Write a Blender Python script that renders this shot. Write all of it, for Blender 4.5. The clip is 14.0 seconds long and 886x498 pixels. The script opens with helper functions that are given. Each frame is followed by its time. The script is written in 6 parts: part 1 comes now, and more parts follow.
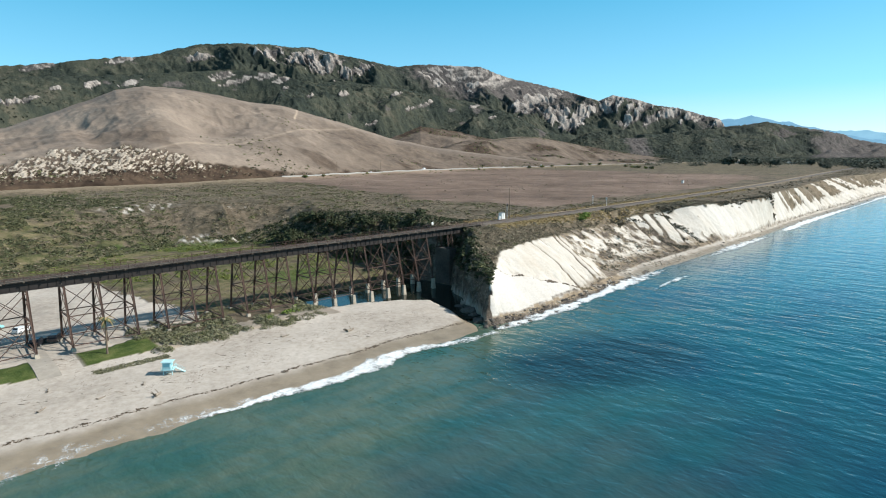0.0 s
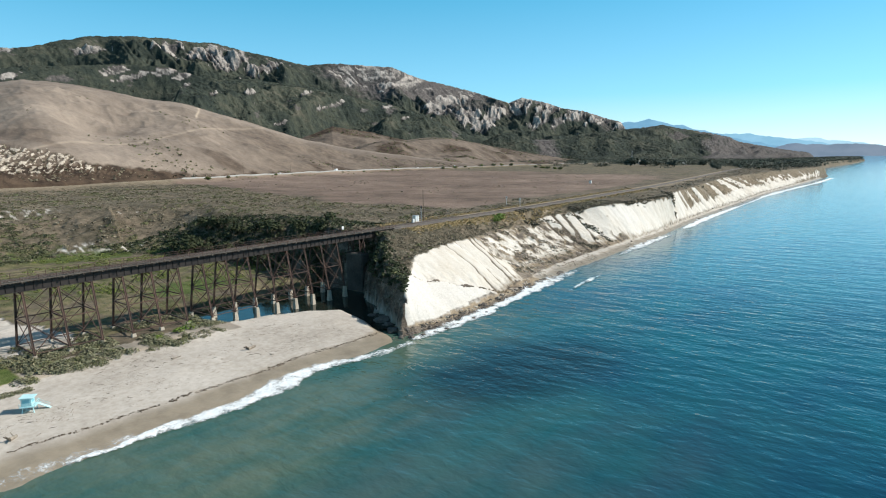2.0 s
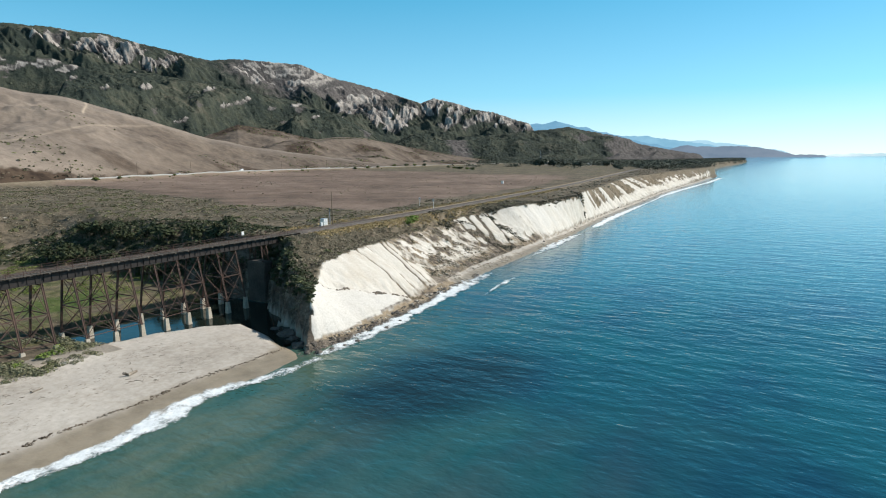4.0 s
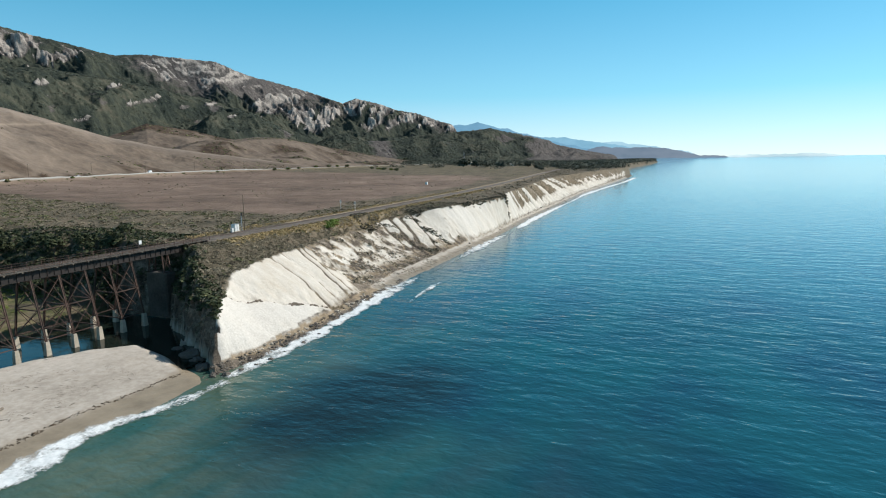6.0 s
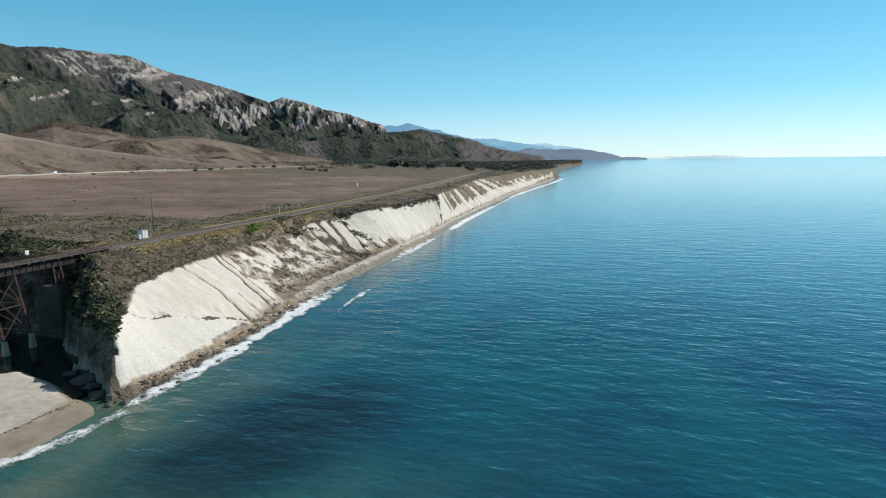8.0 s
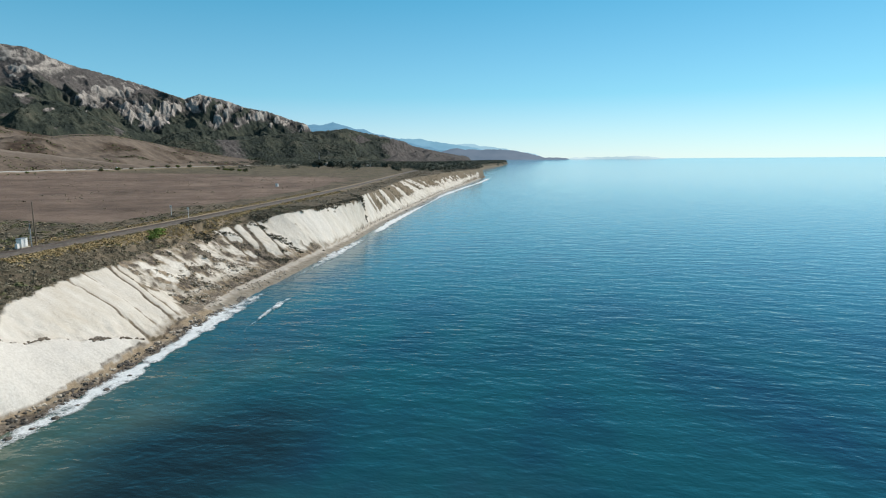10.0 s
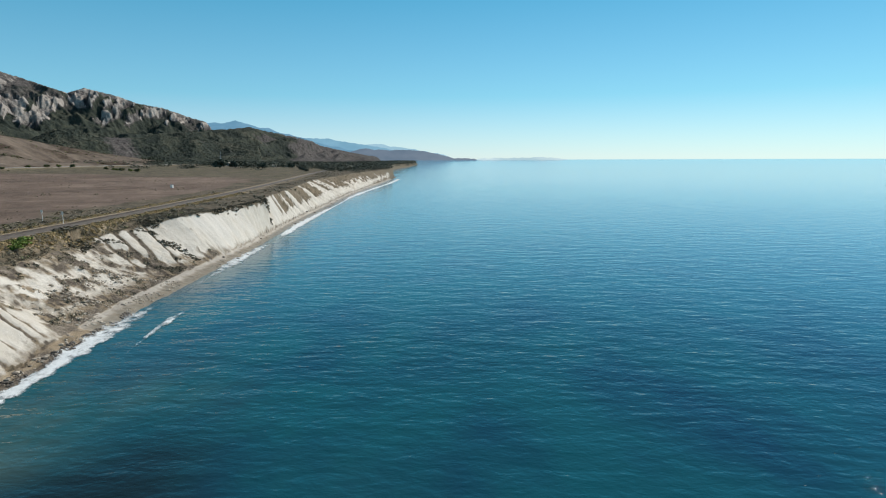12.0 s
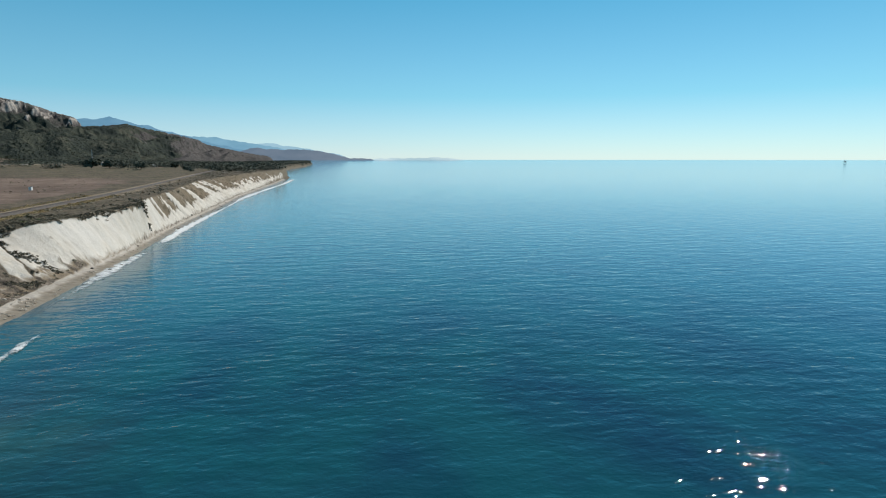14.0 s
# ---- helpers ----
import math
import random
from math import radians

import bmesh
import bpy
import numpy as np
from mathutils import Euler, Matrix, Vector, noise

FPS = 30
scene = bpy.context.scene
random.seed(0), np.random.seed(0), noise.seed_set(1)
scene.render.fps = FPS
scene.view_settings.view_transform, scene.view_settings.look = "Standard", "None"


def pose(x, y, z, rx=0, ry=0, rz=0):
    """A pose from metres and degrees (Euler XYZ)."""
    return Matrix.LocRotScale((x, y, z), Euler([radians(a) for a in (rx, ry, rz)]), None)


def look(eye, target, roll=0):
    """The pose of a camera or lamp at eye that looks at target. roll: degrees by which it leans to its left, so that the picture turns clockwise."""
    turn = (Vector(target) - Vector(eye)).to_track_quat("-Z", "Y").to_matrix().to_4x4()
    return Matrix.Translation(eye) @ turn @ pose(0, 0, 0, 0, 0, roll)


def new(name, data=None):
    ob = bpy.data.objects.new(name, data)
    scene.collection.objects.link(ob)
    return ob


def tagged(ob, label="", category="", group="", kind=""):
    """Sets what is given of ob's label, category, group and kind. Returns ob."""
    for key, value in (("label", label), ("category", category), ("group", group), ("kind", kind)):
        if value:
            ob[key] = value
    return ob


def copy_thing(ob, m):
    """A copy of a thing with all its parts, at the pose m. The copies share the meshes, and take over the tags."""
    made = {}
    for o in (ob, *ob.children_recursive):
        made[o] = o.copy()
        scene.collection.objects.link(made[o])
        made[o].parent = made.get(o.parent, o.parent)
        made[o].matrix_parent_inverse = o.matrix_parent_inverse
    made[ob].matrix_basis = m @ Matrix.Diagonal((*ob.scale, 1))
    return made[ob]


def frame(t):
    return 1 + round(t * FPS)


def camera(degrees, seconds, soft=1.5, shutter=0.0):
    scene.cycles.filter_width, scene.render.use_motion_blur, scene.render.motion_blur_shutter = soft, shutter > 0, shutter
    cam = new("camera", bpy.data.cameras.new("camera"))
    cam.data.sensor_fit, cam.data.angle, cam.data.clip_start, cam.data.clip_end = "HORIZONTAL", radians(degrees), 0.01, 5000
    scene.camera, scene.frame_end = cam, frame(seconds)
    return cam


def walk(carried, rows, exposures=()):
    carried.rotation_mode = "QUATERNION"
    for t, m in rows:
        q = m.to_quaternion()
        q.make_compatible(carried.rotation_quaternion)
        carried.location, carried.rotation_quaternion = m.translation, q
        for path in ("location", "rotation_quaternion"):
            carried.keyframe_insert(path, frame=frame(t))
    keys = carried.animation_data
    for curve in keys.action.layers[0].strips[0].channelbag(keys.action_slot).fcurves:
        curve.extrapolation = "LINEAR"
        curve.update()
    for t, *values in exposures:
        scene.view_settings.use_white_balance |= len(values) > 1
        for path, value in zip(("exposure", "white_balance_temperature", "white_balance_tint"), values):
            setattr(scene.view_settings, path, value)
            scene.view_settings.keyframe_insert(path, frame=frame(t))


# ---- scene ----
cam = camera(73.7, 14.0, 1.1)
PATH = [
    (0, (12.306, -8.917, 41.581), (13.664, -7.479, 41.287), -0.9),
    (0.5, (13.779, -7.722, 41.596), (15.17, -6.316, 41.302), -0.9),
    (1, (15.34, -6.484, 41.608), (16.785, -5.133, 41.313), -0.9),
    (1.5, (17.016, -5.219, 41.61), (18.515, -3.929, 41.314), -0.9),
    (2, (18.753, -3.942, 41.597), (20.303, -2.713, 41.301), -0.9),
    (2.5, (20.609, -2.697, 41.585), (22.206, -1.531, 41.287), -0.9),
    (3, (22.506, -1.559, 41.575), (24.143, -0.449, 41.277), -0.9),
    (3.5, (24.411, -0.543, 41.575), (26.086, 0.508, 41.276), -0.8),
    (6, (34.275, 3.614, 41.5), (36.097, 4.381, 41.2), -0.8),
    (6.5, (36.19, 4.316, 41.49), (38.033, 5.033, 41.189), -0.8),
    (7, (38.077, 4.97, 41.472), (39.941, 5.631, 41.173), -0.6),
    (7.5, (40.019, 5.585, 41.452), (41.902, 6.189, 41.152), -0.5),
    (8, (42.167, 6.107, 41.424), (44.066, 6.659, 41.124), -0.6),
    (10.5, (54.101, 8.249, 41.094), (56.063, 8.494, 40.793), -0.3),
    (11, (56.355, 8.655, 41.055), (58.325, 8.827, 40.755), -0.2),
    (11.5, (58.516, 8.971, 41.005), (60.491, 9.067, 40.703), -0.3),
    (12, (60.604, 9.249, 40.951), (62.581, 9.265, 40.649), -0.2),
    (12.5, (62.671, 9.486, 40.911), (64.647, 9.418, 40.611), -0.1),
    (13, (64.8, 9.646, 40.882), (66.771, 9.493, 40.582), -0.1),
    (13.5, (66.958, 9.776, 40.861), (68.92, 9.535, 40.562), 0.1),
    (14, (69.133, 9.896, 40.853), (71.083, 9.571, 40.551), 0.0),
]
walk(cam, [(t, look(eye, target, roll)) for t, eye, target, roll in PATH], [(0, 0.40), (3, 0.30), (7.5, 0.05), (11, -0.08), (14, -0.20)])

# ---------------------------------------------------------------- daylight
SUN_AZ, SUN_EL = radians(-43), radians(38)
world = bpy.data.worlds.new("daylight")
scene.world = world
world.use_nodes = True
wn = world.node_tree
sky = wn.nodes.new("ShaderNodeTexSky")
sky.sky_type, sky.sun_disc = "NISHITA", False
sky.sun_elevation, sky.sun_rotation = SUN_EL, radians(90) - SUN_AZ
sky.air_density, sky.dust_density, sky.ozone_density, sky.altitude = 1.0, 0.0, 2.5, 0
clear = wn.nodes.new("ShaderNodeMix")
clear.data_type, clear.blend_type = "RGBA", "MULTIPLY"
clear.inputs[0].default_value = 1.0
wn.links.new(sky.outputs[0], clear.inputs[6])
airlight = wn.nodes.new("ShaderNodeMix")
airlight.data_type = "RGBA"
airlight.inputs[0].default_value = 0.52
aim, cut = wn.nodes.new("ShaderNodeTexCoord"), wn.nodes.new("ShaderNodeSeparateXYZ")
fade, tint = wn.nodes.new("ShaderNodeValToRGB"), wn.nodes.new("ShaderNodeValToRGB")
for stop, (at, c) in zip(tint.color_ramp.elements, ((0.24, (0.50, 0.93, 1.0)), (0.6, (0.72, 0.90, 0.88)))):
    stop.position, stop.color = at, (*c, 1)
wn.links.new(cut.outputs[2], tint.inputs[0])
wn.links.new(tint.outputs[0], clear.inputs[7])
for _ in range(3):
    fade.color_ramp.elements.new(0.5)
for stop, (at, c) in zip(fade.color_ramp.elements, ((0.0, (0.86, 0.76, 1.0)), (0.10, (0.25, 0.56, 0.77)), (0.28, (0.02, 0.36, 0.56)), (0.5, (0.085, 0.18, 0.26)), (1.0, (0.075, 0.115, 0.15)))):
    stop.position, stop.color = at, (*c, 1)
lift = wn.nodes.new("ShaderNodeMix")
lift.data_type, lift.blend_type = "RGBA", "MULTIPLY"
lift.inputs[0].default_value, lift.inputs[7].default_value = 1.0, (8, 8, 8, 1)
wn.links.new(aim.outputs["Generated"], cut.inputs[0])
wn.links.new(cut.outputs[2], fade.inputs[0])
wn.links.new(fade.outputs[0], lift.inputs[6])
wn.links.new(lift.outputs[2], airlight.inputs[7])
wn.links.new(clear.outputs[2], airlight.inputs[6])
wn.links.new(airlight.outputs[2], wn.nodes["Background"].inputs[0])
wn.nodes["Background"].inputs[1].default_value = 0.13

sun = new("sun", bpy.data.lights.new("sun", "SUN"))
sun.data.energy, sun.data.angle, sun.data.color = 4.7, radians(0.53), (1.0, 0.945, 0.86)
toward = Vector((math.cos(SUN_EL) * math.cos(SUN_AZ), math.cos(SUN_EL) * math.sin(SUN_AZ), math.sin(SUN_EL)))
sun.matrix_world = look(toward * 900, (0, 0, 0))


# ---------------------------------------------------------------- noise and mesh helpers
def lattice(ix, iy, seed):
    h = (ix.astype(np.int64) * 374761393 + iy.astype(np.int64) * 668265263 + seed * 974711) & 0xFFFFFFFF
    h = ((h ^ (h >> 13)) * 1274126177) & 0xFFFFFFFF
    return ((h ^ (h >> 16)) & 0xFFFF) / 65535.0 * 2 * np.pi


def perlin(x, y, seed=0):
    ix, iy = np.floor(x), np.floor(y)
    fx, fy = x - ix, y - iy
    ux, uy = fx * fx * fx * (fx * (fx * 6 - 15) + 10), fy * fy * fy * (fy * (fy * 6 - 15) + 10)

    def corner(a, b):
        g = lattice(ix + a, iy + b, seed)
        return np.cos(g) * (fx - a) + np.sin(g) * (fy - b)

    low = corner(0, 0) * (1 - ux) + corner(1, 0) * ux
    high = corner(0, 1) * (1 - ux) + corner(1, 1) * ux
    return (low * (1 - uy) + high * uy) * 1.5


def fbm(x, y, size, octaves=4, seed=0, ridged=False):
    total, weight, f = np.zeros_like(x, dtype=float), 0.0, 1.0 / size
    for k in range(octaves):
        n = perlin(x * f + k * 17.3, y * f - k * 9.1, seed + k)
        total += (1 - 2 * np.abs(n) if ridged else n) * 0.5 ** k
        weight += 0.5 ** k
        f *= 2.03
    return total / weight


def smooth(a, b, x):
    t = np.clip((x - a) / (b - a), 0, 1)
    return t * t * (3 - 2 * t)


def table(rows, x, column=1):
    return np.interp(x, [r[0] for r in rows], [r[column] for r in rows])


def grid_mesh(name, X, Y, Z, material, attributes=None, sleek=True):
    """A sheet from arrays of places; attributes are named masks of the surface."""
    n, m = X.shape
    me = bpy.data.meshes.new(name)
    me.vertices.add(n * m)
    me.vertices.foreach_set("co", np.stack([X, Y, Z], -1).astype(np.float32).ravel())
    i = np.arange(n * m).reshape(n, m)
    quads = np.stack([i[:-1, :-1], i[1:, :-1], i[1:, 1:], i[:-1, 1:]], -1).reshape(-1, 4)
    me.loops.add(quads.size)
    me.polygons.add(len(quads))
    me.loops.foreach_set("vertex_index", quads.ravel().astype(np.int32))
    me.polygons.foreach_set("loop_start", (np.arange(len(quads)) * 4).astype(np.int32))
    for key, values in (attributes or {}).items():
        me.attributes.new(key, "FLOAT", "POINT").data.foreach_set("value", np.ascontiguousarray(values, dtype=np.float32).ravel())
    me.update(calc_edges=True)
    me.polygons.foreach_set("use_smooth", np.full(len(quads), sleek))
    me.materials.append(material)
    return new(name, me)


def mesh_from(name, verts, faces, material, sleek=False):
    me = bpy.data.meshes.new(name)
    me.from_pydata(verts, [], faces)
    me.update()
    if sleek:
        me.polygons.foreach_set("use_smooth", np.full(len(me.polygons), True))
    me.materials.append(material)
    return me


def part(name, bm, material, parent, label=""):
    me = bpy.data.meshes.new(name)
    bm.to_mesh(me)
    bm.free()
    me.materials.append(material)
    ob = new(name, me)
    ob.parent = parent
    return tagged(ob, label)


def share(name, me, parent, m):
    """One more part on a mesh that is there already."""
    ob = new(name, me)
    ob.parent = parent
    ob.matrix_basis = m
    return ob


def box_bm(size, at=(0, 0, 0), bevel=0.0, bm=None):
    bm = bm or bmesh.new()
    made = bmesh.ops.create_cube(bm, size=1, matrix=Matrix.Translation(at) @ Matrix.Diagonal((*size, 1)))
    if bevel:
        edges = list({e for v in made["verts"] for e in v.link_edges})
        bmesh.ops.bevel(bm, geom=edges, offset=bevel, segments=1, affect="EDGES")
    return bm


def beam_bm(p, q, w, h, bm=None):
    """A bar from p to q, w wide and h deep."""
    bm = bm or bmesh.new()
    p, q = Vector(p), Vector(q)
    turn = (q - p).to_track_quat("Z", "Y").to_matrix().to_4x4()
    m = Matrix.Translation((p + q) / 2) @ turn @ Matrix.Diagonal((w, h, (q - p).length, 1))
    bmesh.ops.create_cube(bm, size=1, matrix=m)
    return bm


def rod_bm(p, q, r1, r2=None, sides=8, bm=None):
    bm = bm or bmesh.new()
    p, q = Vector(p), Vector(q)
    turn = (q - p).to_track_quat("Z", "Y").to_matrix().to_4x4()
    bmesh.ops.create_cone(bm, cap_ends=True, segments=sides, radius1=r1, radius2=r1 if r2 is None else r2,
                          depth=(q - p).length, matrix=Matrix.Translation((p + q) / 2) @ turn)
    return bm


def empty(name, m=None, **tags):
    ob = new(name)
    if m is not None:
        ob.matrix_basis = m
    return tagged(ob, **tags)


# ---------------------------------------------------------------- materials
class Look:
    """A node material under construction."""

    def __init__(self, name, rough=0.9, metal=0.0):
        self.m = bpy.data.materials.new(name)
        self.m.use_nodes = True
        self.t = self.m.node_tree
        self.b = self.t.nodes["Principled BSDF"]
        self.b.inputs["Roughness"].default_value = rough
        self.b.inputs["Metallic"].default_value = metal
        self.co = None

    def node(self, kind, **values):
        n = self.t.nodes.new(kind)
        for k, v in values.items():
            n.inputs[k.replace("_", " ")].default_value = v
        return n

    def link(self, a, b):
        self.t.links.new(a, b)

    def place(self, stretch=(1, 1, 1), turn=(0, 0, 0)):
        if self.co is None:
            self.co = self.t.nodes.new("ShaderNodeNewGeometry").outputs["Position"]
        n = self.t.nodes.new("ShaderNodeMapping")
        n.inputs["Scale"].default_value = stretch
        n.inputs["Rotation"].default_value = [radians(a) for a in turn]
        self.link(self.co, n.inputs["Vector"])
        return n.outputs[0]

    def noise(self, size, detail=5.0, rough=0.6, stretch=(1, 1, 1), turn=(0, 0, 0), warp=0.0):
        n = self.node("ShaderNodeTexNoise", Scale=1 / size, Detail=detail, Roughness=rough, Distortion=warp)
        self.link(self.place(stretch, turn), n.inputs["Vector"])
        return n.outputs[0]

    def ramp(self, value, stops):
        n = self.t.nodes.new("ShaderNodeValToRGB")
        e = n.color_ramp.elements
        while len(e) < len(stops):
            e.new(0.5)
        for k, (at, c) in enumerate(stops):
            e[k].position = at
            e[k].color = (*c, 1) if isinstance(c, tuple) else (c, c, c, 1)
        self.link(value, n.inputs[0])
        return n.outputs[0]

    def mix(self, f, a, b):
        n = self.t.nodes.new("ShaderNodeMix")
        n.data_type = "RGBA"
        for slot, v in ((n.inputs[0], f), (n.inputs[6], a), (n.inputs[7], b)):
            if isinstance(v, (int, float)):
                slot.default_value = v
            elif isinstance(v, tuple):
                slot.default_value = (*v, 1)
            else:
                self.link(v, slot)
        return n.outputs[2]

    def math(self, op, a, b=0.0, c=None):
        n = self.t.nodes.new("ShaderNodeMath")
        n.operation = op
        for slot, v in zip(n.inputs, (a, b, c)):
            if v is None:
                continue
            if isinstance(v, (int, float)):
                slot.default_value = v
            else:
                self.link(v, slot)
        return n.outputs[0]

    def attribute(self, name):
        n = self.t.nodes.new("ShaderNodeAttribute")
        n.attribute_name = name
        return n.outputs["Fac"]

    def any(self):
        return self.t.nodes.new("ShaderNodeObjectInfo").outputs["Random"]

    def island(self):
        return self.t.nodes.new("ShaderNodeNewGeometry").outputs["Random Per Island"]

    def bump(self, height, distance, strength=1.0, under=None):
        n = self.node("ShaderNodeBump", Strength=strength, Distance=distance)
        self.link(height, n.inputs["Height"])
        if under is not None:
            self.link(under, n.inputs["Normal"])
        self.link(n.outputs[0], self.b.inputs["Normal"])
        return n.outputs[0]

    def color(self, c):
        if isinstance(c, tuple):
            self.b.inputs["Base Color"].default_value = (*c, 1)
        else:
            self.link(c, self.b.inputs["Base Color"])
        return self

    def rough(self, v):
        self.link(v, self.b.inputs["Roughness"])


def worn(name, dark, light, size=0.5, rough=0.8, metal=0.0, relief=0.01, stretch=(1, 1, 1), each=0.0):
    """A surface that varies between two colours at two scales."""
    k = Look(name, rough, metal)
    a = k.noise(size * 6, 4, 0.6, stretch)
    b = k.noise(size, 6, 0.65, stretch)
    f = k.math("ADD", k.math("MULTIPLY", a, 0.55), k.math("MULTIPLY", b, 0.45))
    if each:
        f = k.math("ADD", f, k.math("MULTIPLY", k.math("SUBTRACT", k.any(), 0.5), each))
    k.color(k.ramp(f, [(0.32, dark), (0.68, light)]))
    if relief:
        k.bump(b, relief)
    return k.m


def leafy(name, dark, light, dry=None, rough=0.75):
    k = Look(name, rough)
    f = k.math("ADD", k.math("MULTIPLY", k.island(), 0.6), k.math("MULTIPLY", k.noise(2.5, 3), 0.5))
    stops = [(0.2, dark), (0.75, light)] + ([(0.95, dry)] if dry else [])
    k.color(k.ramp(f, stops))
    k.b.inputs["Specular IOR Level"].default_value = 0.2
    return k.m


def ground_look():
    k = Look("ground_cover", 0.95)
    k.b.inputs["Specular IOR Level"].default_value = 0.15
    fine, mid, wide, huge = k.noise(0.5, 6, 0.7), k.noise(3.5, 6, 0.65), k.noise(22, 5, 0.6), k.noise(110, 4, 0.55)
    scrub = k.ramp(k.math("ADD", k.math("MULTIPLY", mid, 0.6), k.math("MULTIPLY", wide, 0.4)),
                   [(0.34, (0.040, 0.036, 0.024)), (0.44, (0.088, 0.074, 0.050)), (0.54, (0.145, 0.116, 0.082)), (0.68, (0.23, 0.18, 0.128))])
    field = k.ramp(k.math("ADD", k.math("MULTIPLY", wide, 0.5), k.math("MULTIPLY", huge, 0.5)),
                   [(0.36, (0.115, 0.083, 0.063)), (0.5, (0.185, 0.132, 0.103)), (0.62, (0.255, 0.187, 0.145))])
    field = k.mix(k.math("MULTIPLY", k.ramp(mid, [(0.5, 0.0), (0.7, 1.0)]), 0.5), field, (0.075, 0.06, 0.04))
    grass = k.ramp(k.math("ADD", k.math("MULTIPLY", mid, 0.55), k.math("MULTIPLY", wide, 0.45)), [(0.34, (0.040, 0.046, 0.020)), (0.45, (0.080, 0.084, 0.036)), (0.54, (0.15, 0.13, 0.070)), (0.68, (0.23, 0.185, 0.115))])
    dirt = k.ramp(k.math("ADD", k.math("MULTIPLY", mid, 0.5), k.math("MULTIPLY", fine, 0.5)),
                  [(0.35, (0.27, 0.20, 0.13)), (0.65, (0.46, 0.37, 0.26))])
    chalk = k.ramp(k.math("ADD", k.math("MULTIPLY", wide, 0.45), k.math("MULTIPLY", k.noise(2.6, 8, 0.72, (1, 0.5, 0.5), (0, 0, 25)), 0.55)),
                   [(0.32, (0.46, 0.385, 0.30)), (0.42, (0.545, 0.49, 0.415)), (0.52, (0.585, 0.54, 0.475)), (0.66, (0.655, 0.615, 0.555))])
    # stone kept dark: part of the gorge wall's shade is in this colour
    stone = k.ramp(k.math("ADD", k.math("MULTIPLY", mid, 0.55), k.math("MULTIPLY", fine, 0.45)),
                   [(0.34, (0.025, 0.021, 0.017)), (0.5, (0.115, 0.094, 0.074)), (0.66, (0.31, 0.26, 0.205))])
    sand = k.ramp(k.math("ADD", k.math("MULTIPLY", wide, 0.5), k.math("MULTIPLY", k.noise(1.3, 6, 0.7), 0.5)),
                  [(0.34, (0.29, 0.255, 0.215)), (0.5, (0.42, 0.375, 0.322)), (0.64, (0.515, 0.47, 0.415))])
    wet = k.ramp(mid, [(0.3, (0.20, 0.165, 0.12)), (0.7, (0.30, 0.25, 0.185))])
    lawn = k.ramp(mid, [(0.35, (0.036, 0.062, 0.014)), (0.5, (0.070, 0.098, 0.026)), (0.68, (0.12, 0.135, 0.048))])
    c = scrub
    white = k.ramp(k.math("ADD", k.math("MULTIPLY", wide, 0.3), k.math("MULTIPLY", fine, 0.7)), [(0.3, (0.46, 0.425, 0.375)), (0.5, (0.58, 0.545, 0.495)), (0.7, (0.655, 0.625, 0.58))])
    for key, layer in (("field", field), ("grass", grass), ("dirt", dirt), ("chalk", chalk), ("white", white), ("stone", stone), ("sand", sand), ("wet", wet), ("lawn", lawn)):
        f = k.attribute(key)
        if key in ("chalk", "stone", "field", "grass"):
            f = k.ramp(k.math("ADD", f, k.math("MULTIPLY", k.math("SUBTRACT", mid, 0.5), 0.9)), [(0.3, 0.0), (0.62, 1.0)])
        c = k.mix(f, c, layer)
    k.color(c)
    k.rough(k.ramp(k.attribute("wet"), [(0.0, 0.95), (1.0, 0.35)]))
    even = k.math("SUBTRACT", 1.0, k.math("ADD", k.math("MULTIPLY", k.attribute("sand"), 0.85), k.math("MULTIPLY", k.attribute("chalk"), 0.35)))
    h = k.math("ADD", k.math("MULTIPLY", mid, 0.6), k.math("MULTIPLY", fine, 0.25))
    k.bump(k.math("MULTIPLY", h, k.math("MAXIMUM", even, 0.16)), 1.0, 0.85)
    return k.m


